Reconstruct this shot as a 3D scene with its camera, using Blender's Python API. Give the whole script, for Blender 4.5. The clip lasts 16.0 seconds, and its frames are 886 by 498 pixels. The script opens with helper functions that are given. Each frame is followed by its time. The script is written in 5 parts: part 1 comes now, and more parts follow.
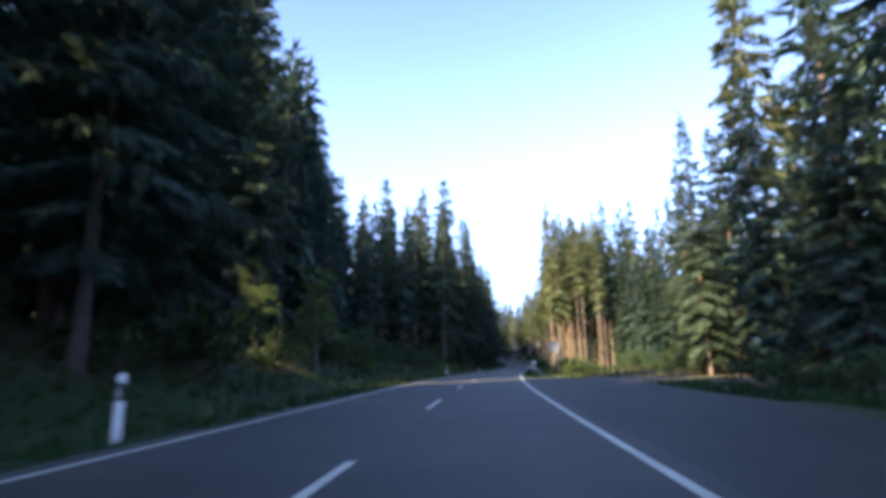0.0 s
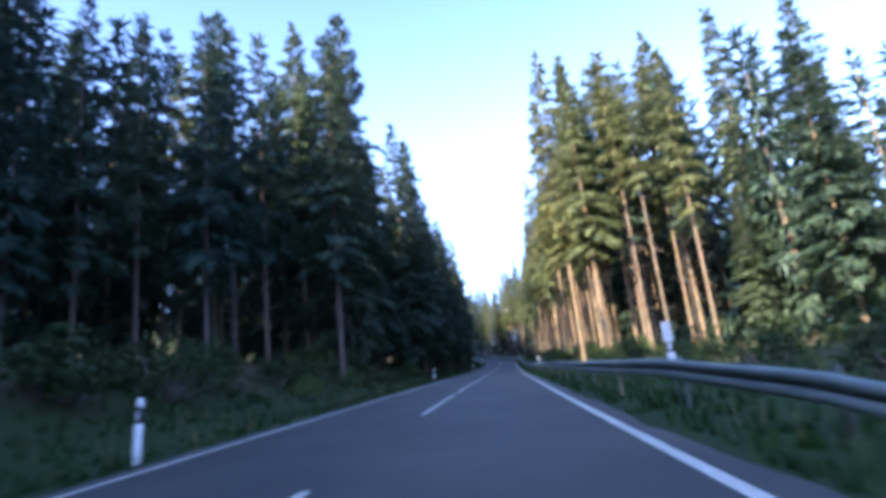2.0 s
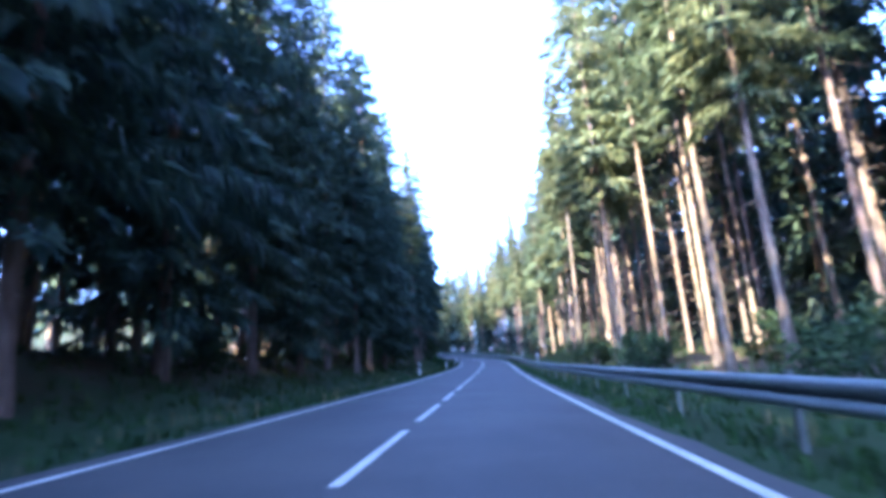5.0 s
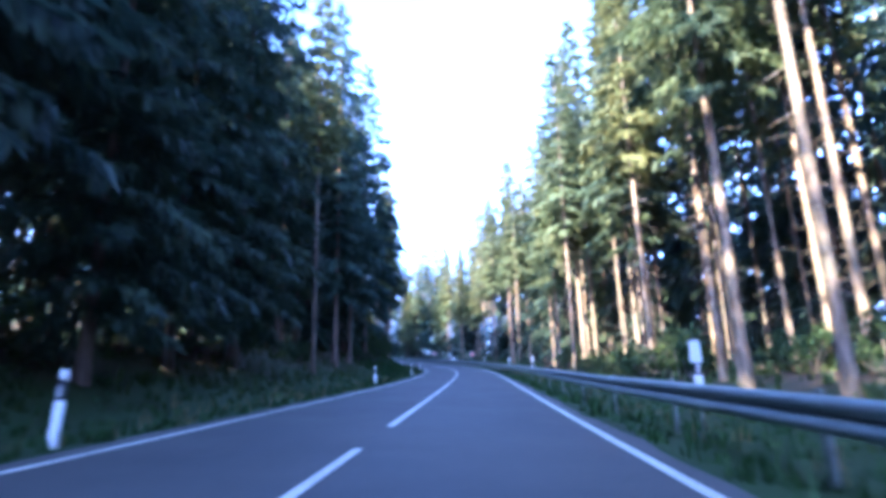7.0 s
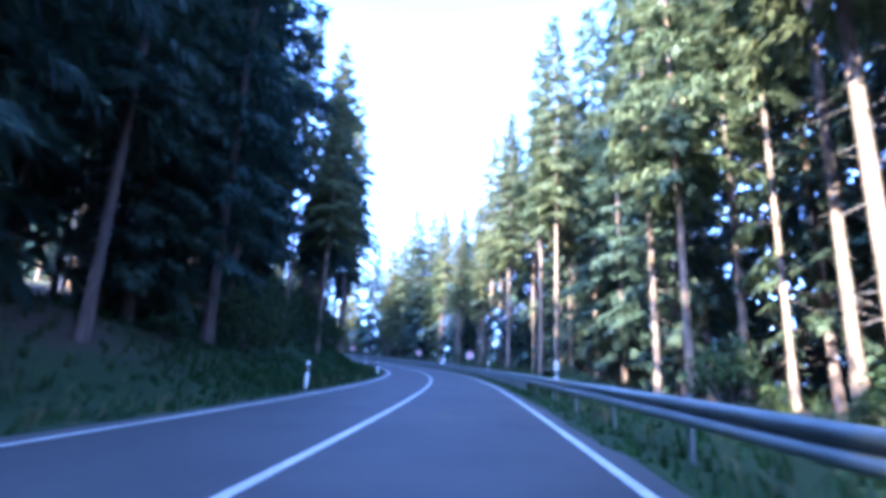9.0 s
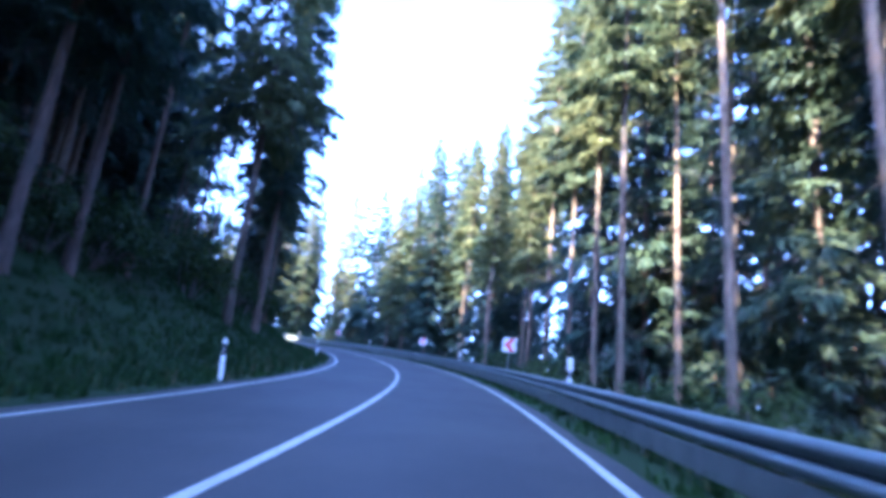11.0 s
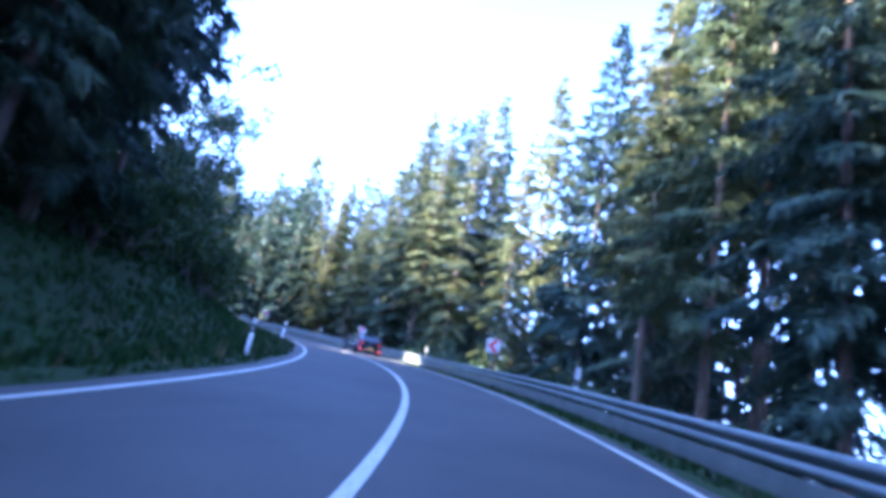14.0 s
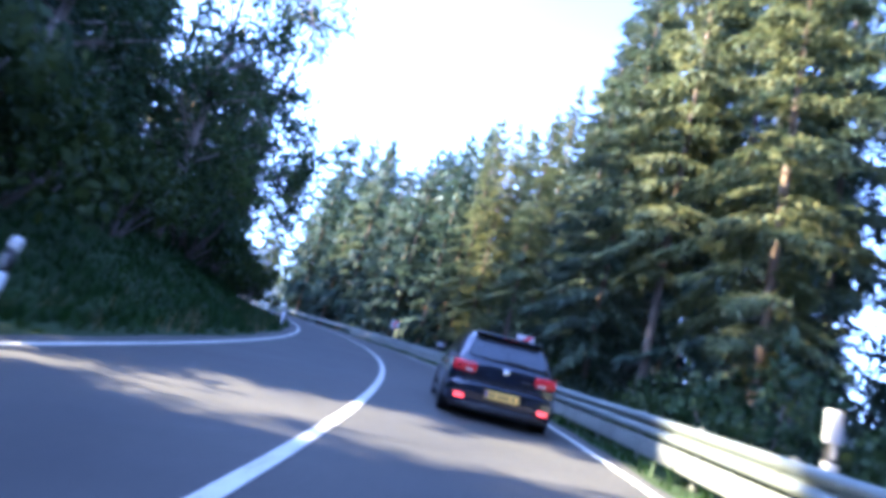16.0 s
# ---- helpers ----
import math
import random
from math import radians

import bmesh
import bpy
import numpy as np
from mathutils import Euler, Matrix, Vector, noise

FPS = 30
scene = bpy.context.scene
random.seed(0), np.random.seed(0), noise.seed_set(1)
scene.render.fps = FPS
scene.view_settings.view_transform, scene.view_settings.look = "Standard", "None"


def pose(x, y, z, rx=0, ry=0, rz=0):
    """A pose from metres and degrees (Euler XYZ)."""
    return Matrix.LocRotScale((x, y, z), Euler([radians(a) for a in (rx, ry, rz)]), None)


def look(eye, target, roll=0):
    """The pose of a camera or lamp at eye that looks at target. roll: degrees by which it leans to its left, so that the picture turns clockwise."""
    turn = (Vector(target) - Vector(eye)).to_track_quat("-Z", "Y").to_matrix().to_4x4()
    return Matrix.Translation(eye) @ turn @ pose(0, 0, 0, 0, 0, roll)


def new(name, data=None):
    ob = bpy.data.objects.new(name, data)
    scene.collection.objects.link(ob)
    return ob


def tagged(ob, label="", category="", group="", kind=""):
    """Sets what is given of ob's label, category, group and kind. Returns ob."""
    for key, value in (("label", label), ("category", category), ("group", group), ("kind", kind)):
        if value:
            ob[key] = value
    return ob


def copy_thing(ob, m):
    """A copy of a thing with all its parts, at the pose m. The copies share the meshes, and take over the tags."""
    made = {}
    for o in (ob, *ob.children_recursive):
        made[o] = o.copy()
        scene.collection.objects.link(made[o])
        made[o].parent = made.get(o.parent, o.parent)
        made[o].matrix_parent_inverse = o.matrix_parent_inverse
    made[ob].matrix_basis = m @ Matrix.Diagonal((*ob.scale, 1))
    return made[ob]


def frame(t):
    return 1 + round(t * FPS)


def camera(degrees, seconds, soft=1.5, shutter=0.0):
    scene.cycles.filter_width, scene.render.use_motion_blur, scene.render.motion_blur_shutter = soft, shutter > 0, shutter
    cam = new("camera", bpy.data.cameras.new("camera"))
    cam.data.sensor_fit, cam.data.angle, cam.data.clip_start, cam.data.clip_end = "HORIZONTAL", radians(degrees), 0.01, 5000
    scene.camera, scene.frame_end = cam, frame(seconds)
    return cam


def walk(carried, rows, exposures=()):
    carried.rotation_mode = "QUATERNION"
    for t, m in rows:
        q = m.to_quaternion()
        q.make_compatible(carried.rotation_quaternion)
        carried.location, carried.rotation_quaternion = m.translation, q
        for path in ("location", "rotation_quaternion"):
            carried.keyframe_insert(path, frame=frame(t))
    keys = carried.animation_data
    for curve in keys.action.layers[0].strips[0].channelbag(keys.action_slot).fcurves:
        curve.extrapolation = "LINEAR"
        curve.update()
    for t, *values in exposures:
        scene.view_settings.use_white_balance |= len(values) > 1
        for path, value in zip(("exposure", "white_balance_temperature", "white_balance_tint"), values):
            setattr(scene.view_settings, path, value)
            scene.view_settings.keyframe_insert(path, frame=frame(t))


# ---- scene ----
cam = camera(74.41, 16.0, soft=4.6, shutter=0.25)
# seconds, place in metres, pitch, roll, yaw in degrees
PATH = [
    (0.0, 1.64, 0.39, 1.08, 14.28, 0.80, 4.53),
    (0.5, 1.62, 14.44, 1.77, 14.64, 2.82, 4.13),
    (1.0, 1.70, 27.80, 2.46, 14.87, 5.14, 3.41),
    (1.5, 2.03, 40.12, 3.13, 14.35, 5.69, 2.68),
    (2.0, 2.78, 51.71, 3.69, 14.55, 6.08, 2.70),
    (2.5, 3.19, 62.88, 4.30, 14.57, 3.64, 2.31),
    (3.0, 3.82, 73.40, 4.83, 14.09, 3.64, 1.94),
    (3.5, 4.39, 83.28, 5.32, 14.14, 4.45, 1.76),
    (4.0, 5.00, 92.44, 5.77, 13.95, 4.86, 2.16),
    (4.4, 5.46, 99.85, 6.11, 13.99, 4.71, 1.76),
    (4.9, 6.07, 109.27, 6.57, 14.16, 3.89, 1.06),
    (5.4, 6.68, 118.74, 7.04, 14.38, 2.83, 0.18),
    (5.9, 7.29, 128.14, 7.53, 14.58, 1.87, -0.62),
    (6.2, 7.67, 133.69, 7.83, 14.66, 1.49, -0.96),
    (6.5, 8.06, 139.14, 8.13, 14.69, 1.35, -1.13),
    (7.0, 8.94, 148.09, 8.64, 14.89, 1.37, -1.03),
    (7.5, 9.81, 156.84, 9.19, 14.93, -0.39, -1.42),
    (8.0, 10.57, 165.43, 9.73, 15.02, -2.42, -1.54),
    (8.5, 11.23, 173.66, 10.26, 15.38, -2.17, -1.21),
    (8.9, 11.71, 180.16, 10.71, 15.36, -2.43, -1.11),
    (9.4, 12.27, 188.11, 11.26, 15.32, -3.28, -0.86),
    (9.9, 12.77, 196.05, 11.82, 15.25, -4.39, -0.42),
    (10.4, 13.19, 204.16, 12.41, 15.20, -5.39, 0.28),
    (10.7, 13.38, 209.19, 12.78, 15.18, -5.78, 0.91),
    (11.0, 13.50, 214.38, 13.21, 14.99, -5.94, 1.73),
    (11.5, 13.43, 223.21, 13.86, 15.26, -8.02, 4.45),
    (12.0, 13.01, 231.77, 14.55, 15.26, -10.21, 7.45),
    (12.5, 11.99, 240.26, 15.29, 15.08, -13.26, 11.24),
    (13.0, 10.47, 248.55, 15.99, 15.29, -12.28, 15.53),
    (13.5, 8.49, 256.50, 16.75, 15.32, -12.03, 20.16),
    (14.0, 5.84, 264.33, 17.50, 15.58, -11.42, 23.24),
    (14.5, 2.90, 271.68, 18.28, 15.16, -14.14, 28.24),
    (15.0, -0.57, 278.56, 18.93, 14.88, -15.50, 33.43),
    (15.5, -4.76, 285.07, 19.67, 14.38, -15.80, 37.85),
    (16.0, -9.29, 291.26, 20.28, 14.36, -15.19, 43.41),
]
walk(cam, [(t, pose(x, y, z, 90 + pitch, roll, yaw)) for t, x, y, z, pitch, roll, yaw in PATH],
     exposures=[(0.0, 2.6, 4390, 20), (1.5, 2.72, 4270, 22), (2.5, 3.24, 3970, 25), (4.0, 4.13, 3800, 28), (6.5, 4.27, 3780, 28), (8.5, 4.33, 3620, 29.5), (11.0, 4.30, 3710, 29.5), (13.0, 4.33, 3800, 29.5), (14.0, 4.26, 3770, 30), (15.0, 4.12, 3880, 29), (16.0, 3.98, 3960, 27)])

# ---- world, sun ----
SUN_AZIMUTH, SUN_ELEVATION = 217.0, 27.5      # clockwise from +y, degrees
world = bpy.data.worlds.new("sky")
scene.world = world
world.use_nodes = True
wn = world.node_tree.nodes
sky = wn.new("ShaderNodeTexSky")
sky.sky_type = 'NISHITA'
sky.sun_disc = False
sky.sun_elevation = radians(SUN_ELEVATION)
sky.sun_rotation = radians(SUN_AZIMUTH)
sky.air_density, sky.dust_density, sky.ozone_density = 1.0, 4.0, 2.5
wn["Background"].inputs["Strength"].default_value = 0.055
haze = wn.new("ShaderNodeHueSaturation")      # thin bright haze, paler and brighter towards the horizon
way = wn.new("ShaderNodeTexCoord")
split = wn.new("ShaderNodeSeparateXYZ")
world.node_tree.links.new(way.outputs["Generated"], split.inputs[0])
for sock, low, high in (("Saturation", 0.33, 0.55), ("Value", 1.75, 1.12)):
    mr = wn.new("ShaderNodeMapRange")
    mr.interpolation_type = 'SMOOTHSTEP'
    for key, val in (("From Min", 0.22), ("From Max", 0.74), ("To Min", low), ("To Max", high)):
        mr.inputs[key].default_value = val
    world.node_tree.links.new(split.outputs["Z"], mr.inputs["Value"])
    world.node_tree.links.new(mr.outputs["Result"], haze.inputs[sock])
world.node_tree.links.new(sky.outputs["Color"], haze.inputs["Color"])
world.node_tree.links.new(haze.outputs["Color"], wn["Background"].inputs["Color"])
sun_data = bpy.data.lights.new("sun", 'SUN')
sun_data.energy, sun_data.angle, sun_data.color = 5.0, radians(0.55), (1.0, 0.64, 0.195)
sun = new("sun", sun_data)
sa, se = radians(SUN_AZIMUTH), radians(SUN_ELEVATION)
SUN_WAY = Vector((math.sin(sa) * math.cos(se), math.cos(sa) * math.cos(se), math.sin(se)))
sun.matrix_world = look(SUN_WAY * 200, (0, 0, 0))

# ---- the line of the road ----
# the road every 20 m from -20 m on: curvature, rise, fall across (up to the left)
CURVE = [0.001479, 0.000317, -0.000904, -0.001586, -0.000846, -0.000243, -0.000114, -0.000031, -0.000204, -0.000102, 0.000376, 0.001520, 0.003581, 0.007280, 0.010285, 0.012185, 0.011717, 0.010028, 0.007592, 0.005030, 0.002577, 0.000268, -0.001963]
RISE = [0.041554, 0.047671, 0.054530, 0.053511, 0.050327, 0.049662, 0.048533, 0.050606, 0.054839, 0.062369, 0.066899, 0.071843, 0.077059, 0.086085, 0.094721, 0.092735, 0.084153, 0.077330, 0.073137, 0.068701, 0.064441, 0.060430, 0.056555]
CROSS = [0.001121, 0.002558, 0.003897, 0.004078, 0.005496, 0.011510, 0.026388, 0.028445, 0.025530, 0.017703, -0.001208, -0.010008, -0.013138, -0.020709, -0.026141, -0.035234, -0.030569, -0.025809, -0.018828, -0.011640, -0.005333, 0.000065, 0.005011]
LEFT_LINE, RIGHT_LINE = 3.28, 3.39

KNOTS = np.arange(-20, 421, 20.0)
STATIONS = np.arange(-120, 461, 1.0)
_k = np.interp(STATIONS, KNOTS, CURVE) * ((STATIONS > -40) & (STATIONS < 440))
HEAD = np.cumsum(_k)
HEAD -= np.interp(0, STATIONS, HEAD)
_step = np.stack([-np.sin(HEAD), np.cos(HEAD), np.interp(STATIONS, KNOTS, RISE)], 1)
LINE = np.cumsum(_step, 0)
LINE -= np.array([np.interp(0, STATIONS, LINE[:, j]) for j in range(3)])
rng = np.random.default_rng(7)


def on_line(s):
    """Place of the road's middle and heading at station s."""
    s = np.asarray(s, float)
    p = np.stack([np.interp(s, STATIONS, LINE[:, j]) for j in range(3)], -1)
    return p, np.interp(s, STATIONS, HEAD)


def station(x, y):
    """Station and distance to the left of the road's middle for places in plan."""
    x, y = np.atleast_1d(x).astype(float), np.atleast_1d(y).astype(float)
    best_s, best_u = np.empty_like(x), np.empty_like(x)
    for a in range(0, len(x), 4000):
        xs, ys = x[a:a + 4000, None], y[a:a + 4000, None]
        d = (xs - LINE[None, :, 0]) ** 2 + (ys - LINE[None, :, 1]) ** 2
        j = d.argmin(1)
        dx, dy, h = xs[:, 0] - LINE[j, 0], ys[:, 0] - LINE[j, 1], HEAD[j]
        best_s[a:a + 4000] = STATIONS[j] - np.sin(h) * dx + np.cos(h) * dy
        best_u[a:a + 4000] = -np.cos(h) * dx - np.sin(h) * dy
    return best_s, best_u


EDGE = 3.75      # half of the asphalt


def smooth(x):
    x = np.clip(x, 0, 1)
    return x * x * (3 - 2 * x)


def rise_over_road(s, u):
    """Height of the ground over the road's middle."""
    s, u = np.broadcast_arrays(np.asarray(s, float), np.asarray(u, float))
    cross = np.interp(s, KNOTS, CROSS)
    plane = cross * np.clip(u, -EDGE, EDGE)
    dl, dr = np.maximum(u - EDGE, 0), np.maximum(-u - EDGE, 0)
    bank = np.interp(s, [-60, 0, 60, 90, 150, 195, 225, 300, 345, 420], [2.6, 2.6, 2.2, 2.4, 2.0, 2.4, 4.2, 3.2, 2.6, 2.4])
    left = -0.05 * np.minimum(dl, 1.2) + bank * smooth((dl - 1.3) / 7.5) + 0.09 * np.maximum(dl - 8, 0) * (dl < 90) + 0.09 * 82 * (dl >= 90)
    fall = smooth((s - 195) / 35)
    level = -0.06 * np.minimum(dr, 2.0) + np.interp(s, [40, 70, 150, 190], [0.0, 0.5, 0.8, 0.4]) * smooth((dr - 2.5) / 6) * (s > 40)
    drop = -0.09 * np.minimum(dr, 1.4) - 0.34 * np.clip(dr - 1.8, 0, 42) - 0.04 * np.clip(dr - 44, 0, 300)
    right = level * (1 - fall) + drop * fall - 0.03 * np.clip(dr - 25, 0, 200) * (1 - fall)
    return plane + np.where(u > 0, left, right)


def lumps(s, u):
    far = smooth((np.abs(u) - EDGE - 0.3) / 3)
    return far * (0.10 * np.sin(s * 0.9 + u * 0.7) * np.sin(u * 1.1 - s * 0.35) + 0.14 * np.sin(s * 0.23 + 1.7) * np.sin(u * 0.31 + s * 0.11))


def apron_outer(s):
    """Outer edge of the asphalt on the right, where the bay and the side road open."""
    return np.interp(s, [-70, -45, 20, 34, 41, 47.5, 49], [3.75, 9.4, 9.5, 9.6, 8.6, 6.0, 3.75])


def ground_z(s, u):
    p, _ = on_line(s)
    return p[..., 2] + rise_over_road(s, u) + lumps(s, u)


def place(s, u, h=0.0):
    """A point h metres over the ground at station s, u metres to the left of the road's middle."""
    p, a = on_line(s)
    return Vector((float(p[0] - math.cos(a) * u), float(p[1] - math.sin(a) * u), float(ground_z(s, u)) + h))


def on_road(s, u, h=0.0):
    """A point h metres over the road's own plane."""
    p, a = on_line(s)
    c = float(np.interp(s, KNOTS, CROSS))
    return Vector((float(p[0] - math.cos(a) * u), float(p[1] - math.sin(a) * u), float(p[2]) + c * u + h))


def heading(s):
    return math.degrees(float(on_line(s)[1]))


# ---- materials ----
def material(name, rough=0.6, metal=0.0, spec=0.5):
    m = bpy.data.materials.new(name)
    m.use_nodes = True
    b = m.node_tree.nodes["Principled BSDF"]
    b.inputs["Roughness"].default_value, b.inputs["Metallic"].default_value = rough, metal
    b.inputs["Specular IOR Level"].default_value = spec
    return m, m.node_tree.nodes, m.node_tree.links, b


def noise_at(n, l, scale, detail=4.0, coords="Object", stretch=(1, 1, 1), rough=0.55):
    tc = n.new("ShaderNodeTexCoord")
    mp = n.new("ShaderNodeMapping")
    mp.inputs["Scale"].default_value = stretch
    l.new(tc.outputs[coords], mp.inputs["Vector"])
    t = n.new("ShaderNodeTexNoise")
    t.inputs["Scale"].default_value, t.inputs["Detail"].default_value, t.inputs["Roughness"].default_value = scale, detail, rough
    l.new(mp.outputs["Vector"], t.inputs["Vector"])
    return t.outputs["Fac"]


def ramp(n, l, fac, stops):
    r = n.new("ShaderNodeValToRGB")
    while len(r.color_ramp.elements) < len(stops):
        r.color_ramp.elements.new(0.5)
    for e, (at_, col) in zip(r.color_ramp.elements, stops):
        e.position, e.color = at_, (*col, 1)
    l.new(fac, r.inputs["Fac"])
    return r.outputs["Color"]


def mixed(n, l, a, b, fac, kind='MIX'):
    m = n.new("ShaderNodeMix")
    m.data_type, m.blend_type = 'RGBA', kind
    for sock, val in ((m.inputs[6], a), (m.inputs[7], b), (m.inputs[0], fac)):
        if isinstance(val, (tuple, list)):
            sock.default_value = (*val, 1)
        elif isinstance(val, (int, float)):
            sock.default_value = val
        else:
            l.new(val, sock)
    return m.outputs[2]


def bump(n, l, b, height, strength, distance):
    bp = n.new("ShaderNodeBump")
    bp.inputs["Strength"].default_value, bp.inputs["Distance"].default_value = strength, distance
    l.new(height, bp.inputs["Height"])
    l.new(bp.outputs["Normal"], b.inputs["Normal"])


def two_tone(name, dark, light, scale, fine, rough=0.7, metal=0.0, spec=0.4, bumps=0.2, dist=0.01, stretch=(1, 1, 1)):
    """A surface with large patches and fine grain between two colours."""
    m, n, l, b = material(name, rough, metal, spec)
    big = noise_at(n, l, scale, 3, stretch=stretch)
    small = noise_at(n, l, fine, 5, stretch=stretch)
    c1 = ramp(n, l, big, [(0.3, dark), (0.72, light)])
    mid = tuple((x + y) / 2 for x, y in zip(dark, light))
    c2 = ramp(n, l, small, [(0.25, tuple(0.7 * v for v in mid)), (0.8, tuple(1.3 * v for v in mid))])
    l.new(mixed(n, l, c1, c2, 0.45), b.inputs["Base Color"])
    if bumps:
        bump(n, l, b, small, bumps, dist)
    return m


def make_asphalt(name, tone=1.0):
    m, n, l, b = material(name, 0.78, 0, 0.35)
    grain = noise_at(n, l, 90, 3)
    patch = noise_at(n, l, 0.35, 4)
    tracks = noise_at(n, l, 1.3, 5, stretch=(1, 0.2, 1))
    c = ramp(n, l, grain, [(a, tuple(tone * v for v in q)) for a, q in ((0.3, (0.026, 0.026, 0.024)), (0.55, (0.050, 0.050, 0.045)), (0.8, (0.100, 0.098, 0.086)))])
    c = mixed(n, l, c, ramp(n, l, patch, [(0.35, (0.72, 0.72, 0.74)), (0.7, (1.25, 1.22, 1.18))]), 0.8, 'MULTIPLY')
    c = mixed(n, l, c, ramp(n, l, tracks, [(0.35, (0.8, 0.8, 0.8)), (0.65, (1.15, 1.15, 1.15))]), 0.7, 'MULTIPLY')
    l.new(c, b.inputs["Base Color"])
    rr = n.new("ShaderNodeMapRange")
    rr.inputs["To Min"].default_value, rr.inputs["To Max"].default_value = 0.62, 0.9
    l.new(tracks, rr.inputs["Value"])
    l.new(rr.outputs["Result"], b.inputs["Roughness"])
    bump(n, l, b, grain, 0.35, 0.004)
    return m


def make_paint():
    m, n, l, b = material("road_paint", 0.6, 0, 0.4)
    wear = noise_at(n, l, 22, 6, rough=0.7)
    big = noise_at(n, l, 1.1, 3)
    c = ramp(n, l, wear, [(0.32, (0.15, 0.15, 0.13)), (0.45, (0.50, 0.49, 0.43)), (0.8, (0.70, 0.69, 0.60))])
    c = mixed(n, l, c, ramp(n, l, big, [(0.3, (0.75, 0.75, 0.74)), (0.7, (1, 1, 1))]), 1.0, 'MULTIPLY')
    l.new(c, b.inputs["Base Color"])
    bump(n, l, b, wear, 0.3, 0.003)
    return m


def make_foliage(name, dark, light, through_light=0.25, hue=0.0):
    """Needles or leaves: diffuse with some light let through, varied tree by tree and twig by twig."""
    m = bpy.data.materials.new(name)
    m.use_nodes = True
    n, l = m.node_tree.nodes, m.node_tree.links
    b = n["Principled BSDF"]
    b.inputs["Roughness"].default_value, b.inputs["Specular IOR Level"].default_value = 0.62, 0.25
    geo, info = n.new("ShaderNodeNewGeometry"), n.new("ShaderNodeObjectInfo")
    c = ramp(n, l, geo.outputs["Random Per Island"], [(0.0, dark), (0.6, tuple((x + y) / 2 for x, y in zip(dark, light))), (1.0, light)])
    c = mixed(n, l, c, ramp(n, l, info.outputs["Random"], [(0.0, (0.78, 0.86, 0.95)), (0.5, (1, 1, 1)), (1.0, (1.22, 1.10, 0.86))]), 1.0, 'MULTIPLY')
    patches = noise_at(n, l, 0.5, 3)
    c = mixed(n, l, c, ramp(n, l, patches, [(0.35, (0.75, 0.78, 0.8)), (0.7, (1.2, 1.15, 1.0))]), 0.8, 'MULTIPLY')
    l.new(c, b.inputs["Base Color"])
    t = n.new("ShaderNodeBsdfTranslucent")
    l.new(c, t.inputs["Color"])
    mx = n.new("ShaderNodeMixShader")
    mx.inputs[0].default_value = through_light
    l.new(b.outputs[0], mx.inputs[1])
    l.new(t.outputs[0], mx.inputs[2])
    l.new(mx.outputs[0], n["Material Output"].inputs["Surface"])
    return m


def make_bark(name, dark, light):
    m, n, l, b = material(name, 0.9, 0, 0.2)
    plates = noise_at(n, l, 7, 6, stretch=(1, 1, 0.22), rough=0.7)
    patch = noise_at(n, l, 0.45, 3)
    info = n.new("ShaderNodeObjectInfo")
    c = ramp(n, l, plates, [(0.3, dark), (0.7, light)])
    c = mixed(n, l, c, ramp(n, l, patch, [(0.35, (0.78, 0.85, 0.82)), (0.7, (1.2, 1.05, 0.95))]), 0.9, 'MULTIPLY')
    c = mixed(n, l, c, ramp(n, l, info.outputs["Random"], [(0, (0.8, 0.8, 0.85)), (1, (1.2, 1.1, 1.0))]), 0.9, 'MULTIPLY')
    l.new(c, b.inputs["Base Color"])
    bump(n, l, b, plates, 0.7, 0.03)
    return m


def make_ground():
    m, n, l, b = material("forest_ground", 0.95, 0, 0.15)
    att = n.new("ShaderNodeAttribute")
    att.attribute_name = "grassy"
    big, small = noise_at(n, l, 0.4, 5), noise_at(n, l, 9, 5)
    litter = ramp(n, l, small, [(0.3, (0.030, 0.022, 0.014)), (0.7, (0.072, 0.052, 0.033))])
    litter = mixed(n, l, litter, ramp(n, l, big, [(0.45, (0.08, 0.06, 0.04)), (0.65, (0.03, 0.055, 0.015))]), 0.55)
    grass = ramp(n, l, small, [(0.3, (0.009, 0.021, 0.005)), (0.7, (0.026, 0.044, 0.011))])
    grass = mixed(n, l, grass, ramp(n, l, big, [(0.35, (0.016, 0.032, 0.008)), (0.7, (0.042, 0.055, 0.018))]), 0.4)
    fac = n.new("ShaderNodeMath")
    fac.operation, fac.use_clamp = 'ADD', True
    sub = n.new("ShaderNodeMath")
    sub.operation = 'SUBTRACT'
    l.new(big, sub.inputs[0])
    sub.inputs[1].default_value = 0.5
    l.new(sub.outputs[0], fac.inputs[0])
    l.new(att.outputs["Fac"], fac.inputs[1])
    l.new(mixed(n, l, litter, grass, fac.outputs[0]), b.inputs["Base Color"])
    bump(n, l, b, small, 0.6, 0.05)
    return m


